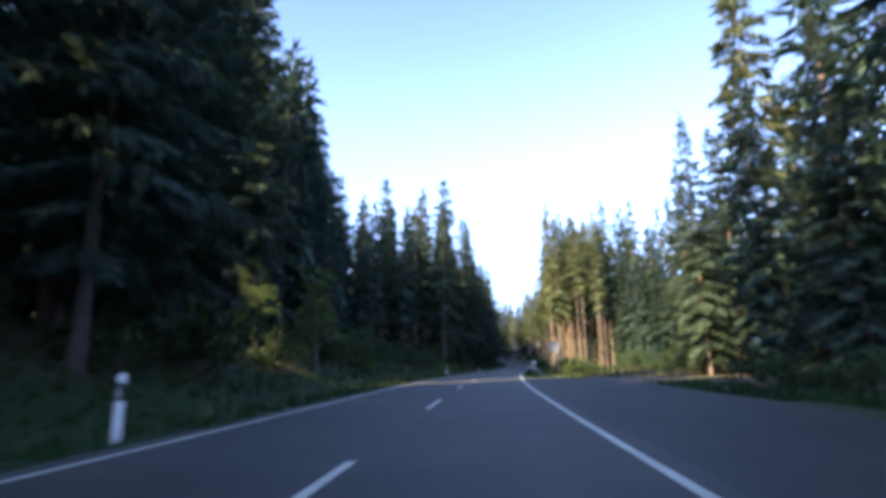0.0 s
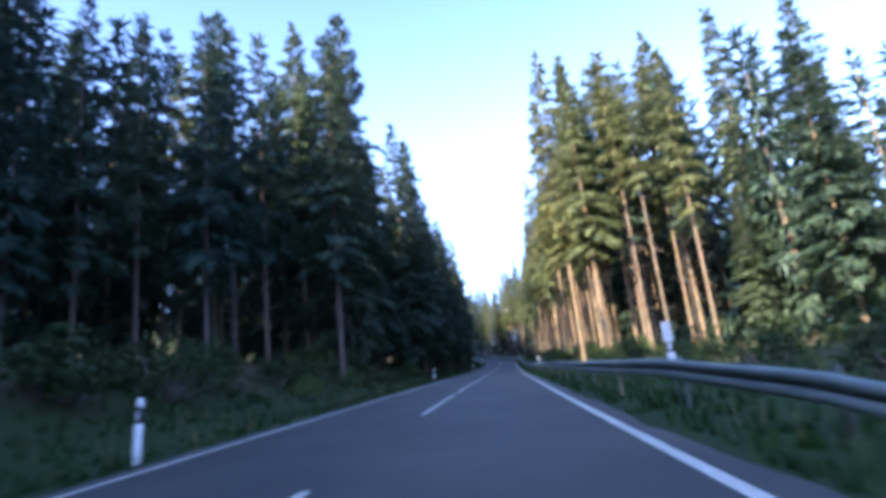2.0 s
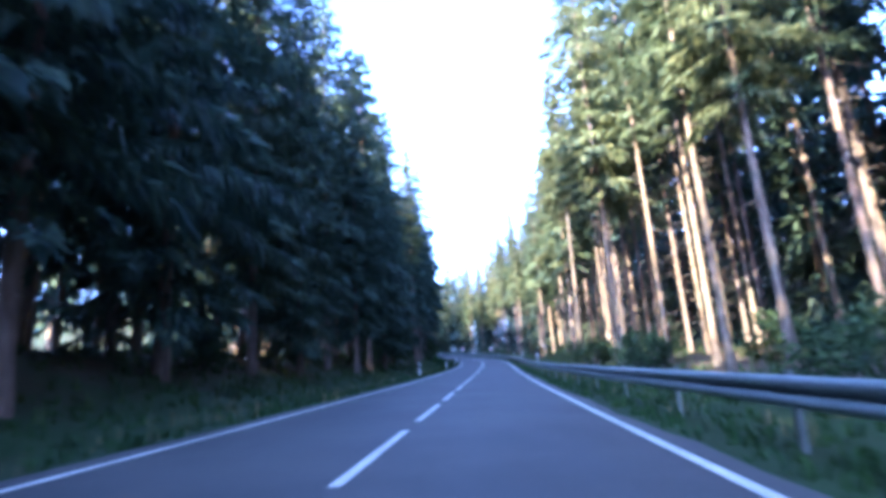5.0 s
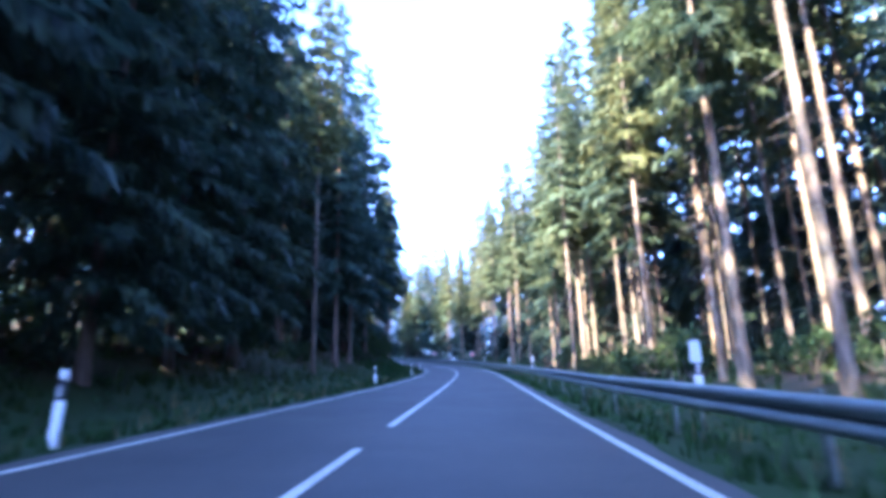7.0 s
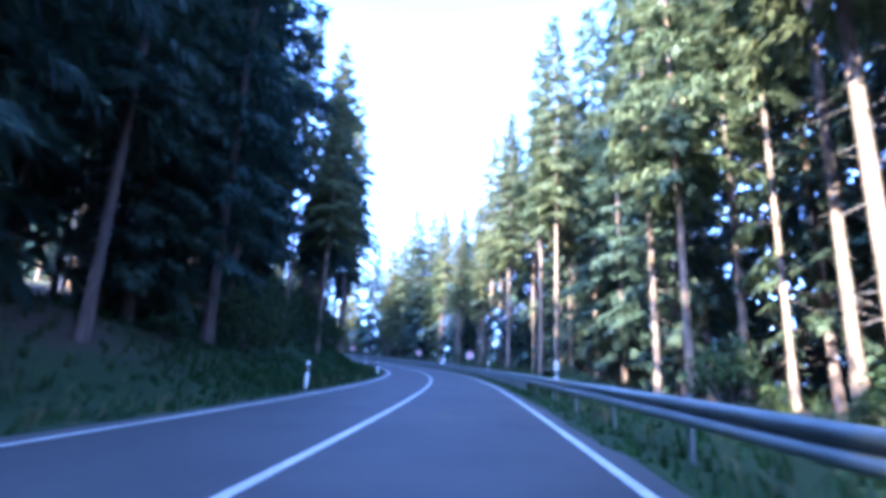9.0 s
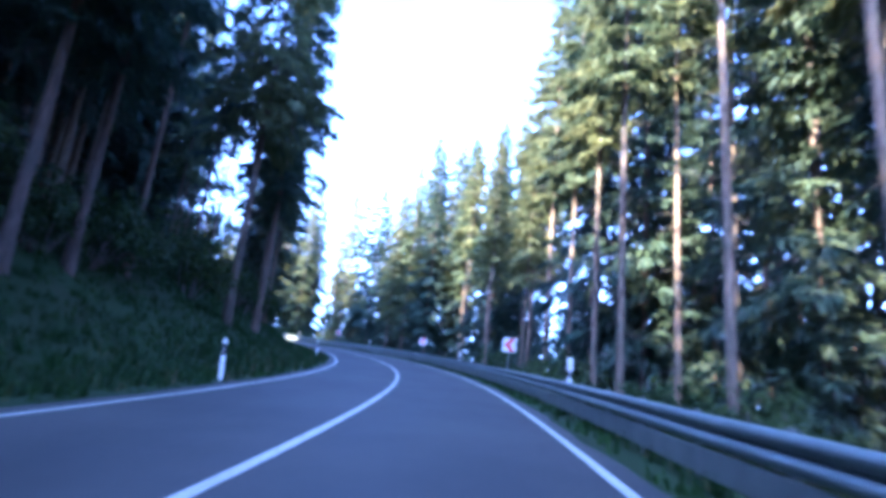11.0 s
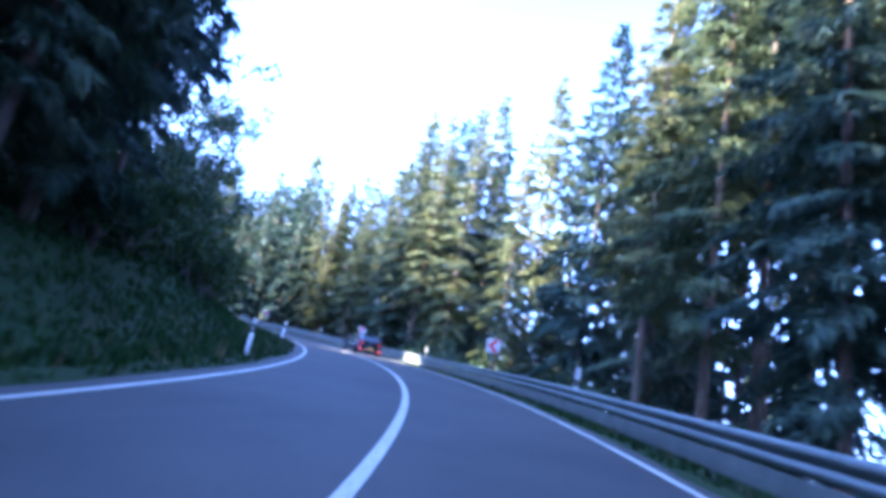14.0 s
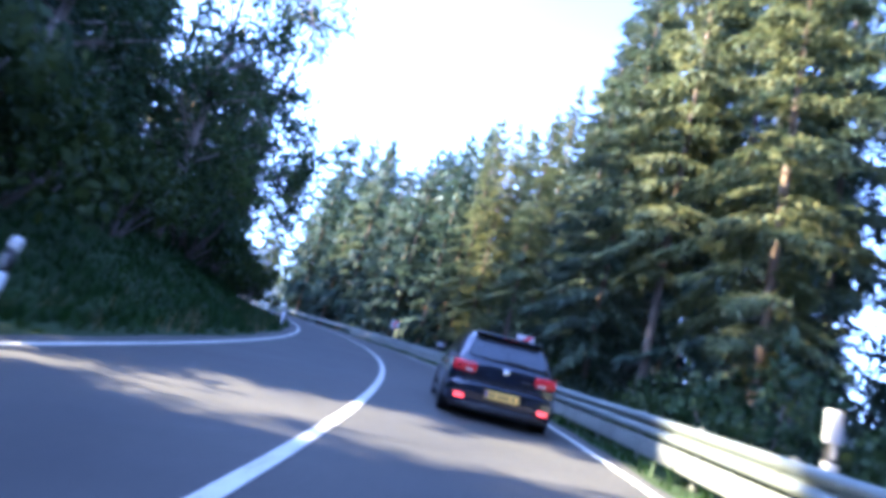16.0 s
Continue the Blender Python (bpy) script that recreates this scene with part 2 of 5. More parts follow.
ASPHALT = make_asphalt("asphalt")
# same asphalt at 0.62 of its tone, for the bay
ASPHALT_BAY = make_asphalt("bay_asphalt", 0.62)
PAINT = make_paint()
GROUND = make_ground()
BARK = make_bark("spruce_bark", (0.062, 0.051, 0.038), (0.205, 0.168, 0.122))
# bark copy with shade put into its colour, for the darker trees
BARK_SHADED = make_bark("shaded_spruce_bark", (0.055, 0.045, 0.038), (0.18, 0.145, 0.12))
BARK_BIRCH = make_bark("pale_bark", (0.08, 0.07, 0.06), (0.26, 0.235, 0.205))
DEAD = two_tone("dead_wood", (0.07, 0.058, 0.048), (0.15, 0.125, 0.105), 1.5, 14, 0.9)
# needle copies with light put in: bluish for shaded trees, paler for sunlit ones
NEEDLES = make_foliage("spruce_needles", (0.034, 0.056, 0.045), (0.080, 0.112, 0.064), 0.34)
NEEDLES_SUNLIT = make_foliage("sunlit_needles", (0.062, 0.086, 0.038), (0.172, 0.188, 0.078), 0.42)
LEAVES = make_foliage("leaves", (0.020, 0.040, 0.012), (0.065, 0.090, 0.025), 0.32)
# leaf copy with warm sunlight put into its colour
LEAVES_SUNLIT = make_foliage("sunlit_leaves", (0.055, 0.10, 0.022), (0.165, 0.19, 0.048), 0.4)
BLADES = make_foliage("grass_blades", (0.012, 0.034, 0.007), (0.036, 0.072, 0.015), 0.35)
STRAW = make_foliage("dry_grass", (0.12, 0.10, 0.045), (0.28, 0.22, 0.10), 0.35)
STEEL = two_tone("galvanised_steel", (0.10, 0.115, 0.105), (0.19, 0.215, 0.195), 1.2, 30, 0.55, 0.45, 0.5, 0.08, 0.003)
STEEL_DULL = two_tone("weathered_zinc", (0.11, 0.12, 0.11), (0.22, 0.235, 0.21), 2.0, 40, 0.6, 0.5, 0.5, 0.1, 0.003)
PLASTIC_WHITE = two_tone("white_plastic", (0.62, 0.63, 0.62), (0.82, 0.82, 0.80), 3, 40, 0.5, 0, 0.4, 0.05, 0.002)
PLASTIC_BLACK = two_tone("black_plastic", (0.012, 0.012, 0.013), (0.03, 0.03, 0.032), 4, 50, 0.5, 0, 0.4, 0.05, 0.002)
PLASTIC_GREY = two_tone("grey_white_plastic", (0.42, 0.43, 0.42), (0.58, 0.58, 0.56), 4, 40, 0.5, 0, 0.4, 0.05, 0.002)
REFLECTOR = two_tone("grey_reflector", (0.45, 0.45, 0.45), (0.7, 0.7, 0.7), 20, 90, 0.25, 0.3, 0.6, 0.1, 0.002)
SIGN_WHITE = two_tone("sign_white", (0.44, 0.44, 0.45), (0.58, 0.58, 0.58), 3, 60, 0.4, 0, 0.5, 0.02, 0.001)
SIGN_RED = two_tone("sign_red", (0.38, 0.02, 0.025), (0.50, 0.035, 0.035), 3, 60, 0.4, 0, 0.5, 0.02, 0.001)
SIGN_BACK = two_tone("grey_sign_back", (0.13, 0.135, 0.14), (0.19, 0.195, 0.20), 2, 30, 0.6, 0.2, 0.5, 0.05, 0.002)


# ---- builders ----
def mesh_from(name, verts, faces, mat, smooth_shade=False):
    me = bpy.data.meshes.new(name)
    me.from_pydata(np.asarray(verts).tolist() if isinstance(verts, np.ndarray) else [tuple(v) for v in verts], [],
                   faces.tolist() if isinstance(faces, np.ndarray) else faces)
    me.materials.append(mat)
    if smooth_shade:
        me.polygons.foreach_set("use_smooth", [True] * len(me.polygons))
    me.update()
    return me


def fast_mesh(name, verts, tris, mat):
    """Triangles from arrays, without the slow way through lists."""
    me = bpy.data.meshes.new(name)
    nv, nt = len(verts), len(tris)
    me.vertices.add(nv)
    me.vertices.foreach_set("co", np.ascontiguousarray(verts, np.float32).ravel())
    me.loops.add(nt * 3)
    me.loops.foreach_set("vertex_index", np.ascontiguousarray(tris, np.int32).ravel())
    me.polygons.add(nt)
    me.polygons.foreach_set("loop_start", np.arange(0, nt * 3, 3, dtype=np.int32))
    me.polygons.foreach_set("loop_total", np.full(nt, 3, np.int32))
    me.materials.append(mat)
    me.update(calc_edges=True)
    me.validate()
    return me


def part_mesh(name, me, parent, label=""):
    ob = new(name, me)
    ob.parent = parent
    if label:
        ob["label"] = label
    return ob


def part(name, bm, mat, parent, label="", soft=False):
    """Links a bmesh as one mesh object under a thing or part."""
    bmesh.ops.recalc_face_normals(bm, faces=bm.faces)
    me = bpy.data.meshes.new(name)
    bm.to_mesh(me)
    bm.free()
    me.materials.append(mat)
    if soft:
        me.polygons.foreach_set("use_smooth", [True] * len(me.polygons))
    return part_mesh(name, me, parent, label)


def box_bm(size, at_=(0, 0, 0), bevel=0.0, seg=2, turn=None):
    bm = bmesh.new()
    bmesh.ops.create_cube(bm, size=1)
    bmesh.ops.scale(bm, vec=size, verts=bm.verts)
    if bevel:
        bmesh.ops.bevel(bm, geom=bm.edges[:], offset=bevel, segments=seg, affect='EDGES', profile=0.6)
    if turn is not None:
        bmesh.ops.transform(bm, matrix=turn, verts=bm.verts)
    bmesh.ops.translate(bm, vec=at_, verts=bm.verts)
    return bm


def tube_bm(r1, r2, length, seg=12, at_=(0, 0, 0), turn=None, bevel=0.0):
    bm = bmesh.new()
    bmesh.ops.create_cone(bm, cap_ends=True, segments=seg, radius1=r1, radius2=r2, depth=length)
    if bevel:
        caps = [e for e in bm.edges if len({round(v.co.z, 5) for v in e.verts}) == 1]
        bmesh.ops.bevel(bm, geom=caps, offset=bevel, segments=2, affect='EDGES')
    if turn is not None:
        bmesh.ops.transform(bm, matrix=turn, verts=bm.verts)
    bmesh.ops.translate(bm, vec=at_, verts=bm.verts)
    return bm


def empty(name, m=None):
    ob = new(name)
    ob.empty_display_size = 0.3
    if m is not None:
        ob.matrix_world = m
    return ob


# ---- ground: one sheet to the horizon ----
def build_ground():
    near_u = np.concatenate([-np.array([46, 40, 34, 29, 25, 21, 18, 15.5, 13.5, 12, 10.5, 9.5, 8.6, 7.8, 7, 6.3, 5.7, 5.2, 4.7, 4.2, 3.7, 3.2]),
                             np.array([0, 3.2, 3.7, 4.2, 4.7, 5.2, 5.7, 6.3, 7, 7.8, 8.6, 9.5, 10.5, 12, 13.5, 15.5, 18, 21, 25, 29, 34, 40, 46])])
    near_s = np.arange(-110, 451, 2.0)
    S, U = np.meshgrid(near_s, near_u, indexing="ij")
    p, a = on_line(S)
    z = p[..., 2] + rise_over_road(S, U) + lumps(S, U)
    z = z - 0.16 * (np.abs(U) < 3.5)
    in_bay = (U < 0) & (-U < apron_outer(S) - 0.25) & (-U > 3.0)
    z = z - 0.14 * in_bay
    mouth = (U < -7.5) & (np.abs(S - 38.5 - 0.012 * (U + 8.4) ** 2) < 2.8 + 5.0 * np.exp(np.minimum(0, U + 8.4) / 5.0))
    z = np.where(mouth, np.minimum(z, p[..., 2] - 0.14 + 0.004 * np.minimum(0, U + 8.4)), z)
    V1 = np.stack([p[..., 0] - np.cos(a) * U, p[..., 1] - np.sin(a) * U, z], -1).reshape(-1, 3)
    g1 = np.clip(1.0 - smooth((np.abs(U.ravel()) - 6.5) / 5), 0, 1)
    g1 = np.where((U.ravel() > 0) & (S.ravel() > 205), np.clip(1.0 - smooth((np.abs(U.ravel()) - 10) / 5), 0, 1), g1)
    ns, nu = len(near_s), len(near_u)
    ii, jj = np.meshgrid(np.arange(ns - 1), np.arange(nu - 1), indexing="ij")
    q = (ii * nu + jj).ravel()
    F1 = np.stack([q, q + 1, q + nu + 1, q + nu], 1)
    # the land around, coarser outward
    def axis(lo, hi, step):
        core = np.arange(lo, hi + 1, step)
        out, d, v = [], step, hi
        while v < 3200:
            d *= 1.35
            v += d
            out.append(v)
        back, d, v = [], step, lo
        while v > -3200:
            d *= 1.35
            v -= d
            back.append(v)
        return np.array(back[::-1] + core.tolist() + out)
    X, Y = axis(-220, 160, 8.0), axis(-130, 470, 8.0)
    GX, GY = np.meshgrid(X, Y, indexing="ij")
    s2, u2 = station(GX.ravel(), GY.ravel())
    s2c = np.clip(s2, -115, 455)
    p2, _ = on_line(s2c)
    away = np.hypot(GX.ravel() - np.clip(GX.ravel(), -220, 160), GY.ravel() - np.clip(GY.ravel(), -130, 470))
    z2 = p2[:, 2] + rise_over_road(s2c, np.clip(u2, -150, 150))
    z2 = z2 * np.exp(-away / 900) - 3.0 * (1 - smooth((np.abs(u2) - 40) / 10)) - 0.02 * np.minimum(away, 600)
    V2 = np.stack([GX.ravel(), GY.ravel(), z2], 1)
    nx, ny = len(X), len(Y)
    ii, jj = np.meshgrid(np.arange(nx - 1), np.arange(ny - 1), indexing="ij")
    q = (ii * ny + jj).ravel() + len(V1)
    F2 = np.stack([q, q + ny, q + ny + 1, q + 1], 1)
    me = mesh_from("ground", np.vstack([V1, V2]), np.vstack([F1[:, ::-1], F2]), GROUND, True)
    att = me.attributes.new("grassy", 'FLOAT', 'POINT')
    far_g = np.where((u2 < -60), 0.9, 0.6)
    att.data.foreach_set("value", np.concatenate([g1, far_g]).astype(np.float32))
    return tagged(new("ground", me), "forest floor and grassy verges beside a country road", "ground", kind="structure")


build_ground()


def ribbon(name, s_list, left_of, right_of, lift, mat, over_left=None, under=0.10):
    """A strip of road with thickness between two lines."""
    vs, fs = [], []
    for s in s_list:
        a, b = on_road(s, left_of(s), lift), on_road(s, right_of(s), lift)
        vs += [a, b, b - Vector((0, 0, under)), a - Vector((0, 0, under))]
    for i in range(len(s_list) - 1):
        k = i * 4
        for j in range(4):
            fs.append((k + j, k + (j + 1) % 4, k + 4 + (j + 1) % 4, k + 4 + j))
    e = (len(s_list) - 1) * 4
    fs += [(3, 2, 1, 0), (e, e + 1, e + 2, e + 3)]
    return mesh_from(name, vs, fs, mat)


def build_road():
    edge_noise = lambda s, k: 0.05 * math.sin(s * 0.8 + k) + 0.04 * math.sin(s * 2.3 + 2 * k)
    me = ribbon("road", np.arange(-110, 441, 1.0).tolist(), lambda s: EDGE + edge_noise(s, 1), lambda s: -EDGE + edge_noise(s, 4), 0.0, ASPHALT)
    road = tagged(new("road", me), "worn grey asphalt country road with white markings", "road", kind="structure")
    # dashes: long gaps first, then close ones before the solid line
    tops = [-29.5, -17.1, -4.8, 7.5, 19.8, 32.2, 44.7, 57.4, 69.8] + [74.3 + 5.85 * k for k in range(15)]
    for top in tops:
        length = 4.0 if top < 60 else 4.3
        ss = np.linspace(top - length, top, 6).tolist()
        d = ribbon("dash", ss, lambda s: 0.06, lambda s: -0.06, 0.007, PAINT, under=0.006)
        part_mesh("dash", d, road)
    part_mesh("centre_line", ribbon("centre_line", np.arange(159.0, 436, 1.0).tolist(), lambda s: 0.066, lambda s: -0.066, 0.007, PAINT, under=0.006), road)
    part_mesh("edge_line", ribbon("edge_line", np.arange(-108, 438, 1.0).tolist(), lambda s: LEFT_LINE + 0.06, lambda s: LEFT_LINE - 0.06, 0.007, PAINT, under=0.006), road)
    part_mesh("edge_line", ribbon("edge_line", np.arange(-108, 438, 1.0).tolist(), lambda s: -RIGHT_LINE + 0.065, lambda s: -RIGHT_LINE - 0.065, 0.007, PAINT, under=0.006), road)
    # bay and side road on the right
    ss = np.arange(-60, 49.1, 1.0).tolist()
    bay = ribbon("side_road", ss, lambda s: -EDGE + edge_noise(s, 4) - 0.004, lambda s: -float(apron_outer(s)) - 0.02 + 0.5 * edge_noise(s, 2), -0.003, ASPHALT_BAY)
    tagged(new("lay_by", bay), "grey asphalt bay beside the lane with a grassy edge", "road", kind="structure")
    vs, fs = [], []
    us = np.linspace(-8.4, -46, 20)
    for u in us:
        w = 3.2 + 5.0 * math.exp(-(-u - 8.4) / 5.0)
        mid = 38.5 + 0.012 * (u + 8.4) ** 2
        for e in (w, -w):
            q = on_road(min(mid + e, 48.5 if u > -12 else 90), u, 0)
            vs += [Vector((q.x, q.y, q.z - 0.006 - 0.02 * (-u - 8.4) * 0.2)), Vector((q.x, q.y, q.z - 0.3))]
    for i in range(len(us) - 1):
        k = i * 4
        fs += [(k, k + 4, k + 6, k + 2), (k + 1, k + 5, k + 4, k), (k + 2, k + 6, k + 7, k + 3), (k + 3, k + 7, k + 5, k + 1)]
    tagged(new("side_road", mesh_from("side_road", vs, fs, ASPHALT)), "narrow asphalt side road leaving into the forest", "road", kind="structure")


build_road()


# ---- trees ----
def tuft_crown(height, base, radius, seed, whorl, per, drop, tufts, big=1.0):
    """Crown of tiered boughs: flat sprays of twigs along each bough, curtains of twigs hanging below it."""
    r = np.random.default_rng(seed)
    levels, z = [], base
    while z < height - 0.35:
        levels.append(z)
        z += whorl * (1.18 - 0.55 * (z - base) / (height - base)) * r.uniform(0.75, 1.25)
    nl = len(levels)
    zz = np.repeat(levels, per) + r.normal(0, 0.24, nl * per) * whorl
    nb = len(zz)
    t = np.clip((zz - base) / (height - base), 0, 1)
    az = np.repeat(r.uniform(0, 6.28, nl), per) + np.tile(np.arange(per) * 2 * np.pi / per, nl) + r.normal(0, 0.28, nb)
    prof = (1 - t) ** 0.72 * (0.55 + 0.45 * np.minimum(1, t / 0.16))
    L = radius * prof * r.uniform(0.66, 1.14, nb) * np.repeat(r.uniform(0.84, 1.1, nl), per)
    L = np.where(r.random(nb) < 0.12, L * 0.45, L)
    L = np.maximum(L, 0.22 + 0.25 * (1 - t))
    slope = np.interp(t, [0, 0.35, 0.75, 0.93, 1], [-0.36, -0.12, 0.18, 0.6, 1.3]) + r.normal(0, 0.07, nb)
    n = nb * tufts
    w = L ** 1.25 + 0.30
    i = r.choice(nb, n, p=w / w.sum())
    f = 0.06 + 0.94 * r.uniform(0, 1, n) ** 0.72
    Li, ca, sa_ = L[i], np.cos(az[i]), np.sin(az[i])
    hang = r.random(n) < 0.54 - 0.36 * t[i]
    side_sign = np.where(r.random(n) < 0.5, -1.0, 1.0)
    half = (0.62 * Li * (1 - f) ** 0.75 * np.minimum(1, f * 3.5) * 0.62 + 0.05)
    v = side_sign * half * r.uniform(0, 1, n) ** 0.8
    rr = Li * f
    z = zz[i] + rr * slope[i] - drop * Li * f ** 2 + 0.24 * drop * Li * f ** 5 - 0.22 * np.abs(v) + r.normal(0, 0.035, n)
    P = np.stack([rr * ca - v * sa_, rr * sa_ + v * ca, z], 1)
    tilt = slope[i] - 1.4 * drop * f
    fwd, side = np.stack([ca, sa_, tilt], 1), np.stack([-sa_, ca, np.full(n, -0.2)], 1)
    way = fwd * r.uniform(0.5, 1.0, n)[:, None] + side * (side_sign * r.uniform(0.25, 0.9, n))[:, None] + r.normal(0, 0.12, (n, 3))
    down = np.stack([0.3 * ca, 0.3 * sa_, np.full(n, -1.0)], 1) + r.normal(0, 0.2, (n, 3))
    way = np.where(hang[:, None], down, way)
    way /= np.linalg.norm(way, axis=1)[:, None]
    size = big * r.uniform(0.30, 0.62, n) * (0.62 + 0.15 * np.minimum(Li, 3)) * np.where(hang, 0.60 + 0.16 * np.minimum(Li, 3.0), 1.0)
    lie = np.where(hang[:, None], np.stack([ca, sa_, np.zeros(n)], 1), np.array([[0, 0, 1.0]])) + r.normal(0, 0.38, (n, 3))
    b = np.cross(way, lie)
    b /= np.linalg.norm(b, axis=1)[:, None] + 1e-9
    size = size[:, None]
    V = np.stack([P + b * size * 0.15, P - b * size * 0.15, P + way * size], 1)
    lead = np.array([[[0.07, 0, height - 1.4], [-0.07, 0.03, height - 1.4], [0, 0, height + 0.25]], [[0, 0.07, height - 1.4], [0, -0.07, height - 1.4], [0, 0, height + 0.25]]])
    return np.concatenate([V, lead])


def trunk_mesh(height, radius, seed, mat, sides=9, rings=12, lean=0.15):
    r = np.random.default_rng(seed + 99)
    ph = r.uniform(0, 6.28, 2)
    vs, fs = [], []
    for i in range(rings + 1):
        t = i / rings
        z = -0.5 + (height * 0.985 + 0.5) * t
        rad = radius * (1 - t) ** 0.8 + 0.015 + radius * 0.55 * math.exp(-max(z, 0) / 0.35)
        cx, cy = lean * t * math.sin(ph[0] + 2.2 * t), lean * t * math.sin(ph[1] + 1.7 * t)
        for j in range(sides):
            a = 2 * math.pi * j / sides
            w = 1 + 0.10 * math.sin(3 * a + ph[0]) * math.exp(-max(z, 0))
            vs.append((cx + rad * w * math.cos(a), cy + rad * w * math.sin(a), z))
    for i in range(rings):
        for j in range(sides):
            a, b = i * sides + j, i * sides + (j + 1) % sides
            fs.append((a, b, b + sides, a + sides))
    fs.append(tuple(rings * sides + j for j in range(sides)))
    return mesh_from("trunk", vs, fs, mat, True)


def stub_mesh(low, high, n, seed, length):
    """Dead lower twigs: thin three-sided spikes."""
    r = np.random.default_rng(seed + 5)
    z, az = r.uniform(low, high, n), r.uniform(0, 6.28, n)
    L = r.uniform(0.35, 1.0, n) * length
    d = np.stack([np.cos(az), np.sin(az), r.uniform(-0.55, 0.05, n)], 1)
    o = np.stack([0.06 * np.cos(az), 0.06 * np.sin(az), z], 1)
    sd = np.stack([-np.sin(az), np.cos(az), np.zeros(n)], 1)
    up = np.array([0, 0, 1.0])
    w = 0.012
    a, b, c = o + sd * w, o - sd * w, o + up * w * 1.6
    mid = o + d * L[:, None] * 0.6
    tip = o + d * L[:, None] + np.array([0, 0, -0.12])
    T_ = [np.stack(q, 1) for q in ((a, b, tip), (b, c, tip), (c, a, tip))]
    # side twigs
    for sg in (1, -1):
        T_.append(np.stack([mid, mid + d * 0.03, mid + sd * sg * L[:, None] * 0.35 + d * L[:, None] * 0.2 + np.array([0, 0, -0.1])], 1))
    V = np.concatenate(T_).reshape(-1, 3)
    return fast_mesh("dead_wood", V, np.arange(len(V)).reshape(-1, 3), DEAD)


class Kind:
    """Meshes of one growth form, 30 m high or as said."""
    def __init__(self, height, base, radius, seed, fine, needles, stub_n, per=6, drop=0.3, trunk_r=0.17):
        whorl, tufts, big = {5: (0.95, 88, 0.95), 4: (0.85, 120, 0.86), 3: (0.80, 92, 1.0), 2: (0.90, 78, 1.08), 1: (1.1, 40, 1.50), 0: (1.5, 13, 3.5)}[fine]
        V = tuft_crown(height, base, radius, seed, whorl, per, drop, tufts, big).reshape(-1, 3)
        self.height = height
        self.tris = V
        self.crown = fast_mesh("crown", V, np.arange(len(V)).reshape(-1, 3), needles)
        self.trunk = trunk_mesh(height, trunk_r, seed, BARK if needles is NEEDLES_SUNLIT else BARK_SHADED)
        self.stubs = stub_mesh(2.0, base + 3, stub_n, seed, radius * 0.55) if stub_n else None


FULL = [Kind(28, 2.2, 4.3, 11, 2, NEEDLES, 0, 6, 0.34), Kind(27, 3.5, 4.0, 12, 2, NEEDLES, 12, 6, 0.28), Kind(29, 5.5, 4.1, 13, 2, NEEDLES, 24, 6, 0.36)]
TALL = [Kind(29, 12.0, 3.0, 21, 3, NEEDLES_SUNLIT, 60, 5, 0.34, 0.15), Kind(30, 13.5, 2.8, 22, 3, NEEDLES_SUNLIT, 66, 5, 0.30, 0.145), Kind(28, 9.5, 3.2, 23, 3, NEEDLES_SUNLIT, 52, 5, 0.36, 0.155), Kind(30, 15.0, 2.7, 24, 3, NEEDLES_SUNLIT, 70, 5, 0.32, 0.14)]
BEND = [Kind(28, 3.0, 4.0, 33, 4, NEEDLES, 20, 6, 0.38), Kind(27, 7.5, 3.6, 34, 4, NEEDLES_SUNLIT, 40, 5, 0.36), Kind(28, 5.0, 3.6, 35, 4, NEEDLES_SUNLIT, 30, 5, 0.34)]
MID = [Kind(28, 8.0, 3.9, 31, 2, NEEDLES, 34, 6, 0.32), Kind(27, 9.5, 3.5, 32, 2, NEEDLES_SUNLIT, 36, 6, 0.3)]
POLE = [Kind(29, 13.0, 2.8, 56, 1, NEEDLES_SUNLIT, 44, 6, 0.32, 0.125), Kind(28, 15.0, 2.6, 57, 1, NEEDLES_SUNLIT, 52, 6, 0.30, 0.115), Kind(29, 11.0, 2.9, 58, 1, NEEDLES, 36, 6, 0.32, 0.13)]
SKIRT = [Kind(28, 2.5, 4.2, 54, 2, NEEDLES, 0, 7, 0.34), Kind(27, 4.0, 4.0, 55, 2, NEEDLES, 12, 7, 0.30)]
HANG = [Kind(28, 2.5, 4.2, 61, 5, NEEDLES, 0, 7, 0.36), Kind(27, 4.0, 4.0, 62, 5, NEEDLES, 12, 7, 0.34)]
BACK = [Kind(28, 6.0, 3.5, 51, 1, NEEDLES, 14), Kind(29, 11.0, 3.3, 52, 1, NEEDLES_SUNLIT, 24), Kind(28, 8.5, 3.4, 53, 1, NEEDLES, 18)]
SLIM = [Kind(28, 0.8, 3.6, 41, 0, NEEDLES, 0, 5), Kind(28, 1.6, 3.5, 42, 0, NEEDLES, 0, 5), Kind(29, 3.0, 3.4, 43, 0, NEEDLES, 0, 5),
        Kind(28, 9.0, 3.3, 44, 0, NEEDLES, 0, 6), Kind(29, 11.0, 3.2, 45, 0, NEEDLES, 0, 6)]      # the last two stand on bare trunks
LABELS = {
    "full": "dark green spruce with drooping branches down to the bank",
    "tall": "tall spruce with a bare sunlit trunk and high crown",
    "mid": "spruce with dead lower twigs and a dense green crown",
    "back": "spruce in the second rank of the forest",
    "skirt": "dark green spruce with branches hanging low over the bank",
    "hang": "dark green spruce with branches hanging low over the bank",
    "pole": "slender spruce with a thin bare trunk behind the front trees",
    "bend": "spruce with long hanging branches outside the bend",
}
MASTERS = {}


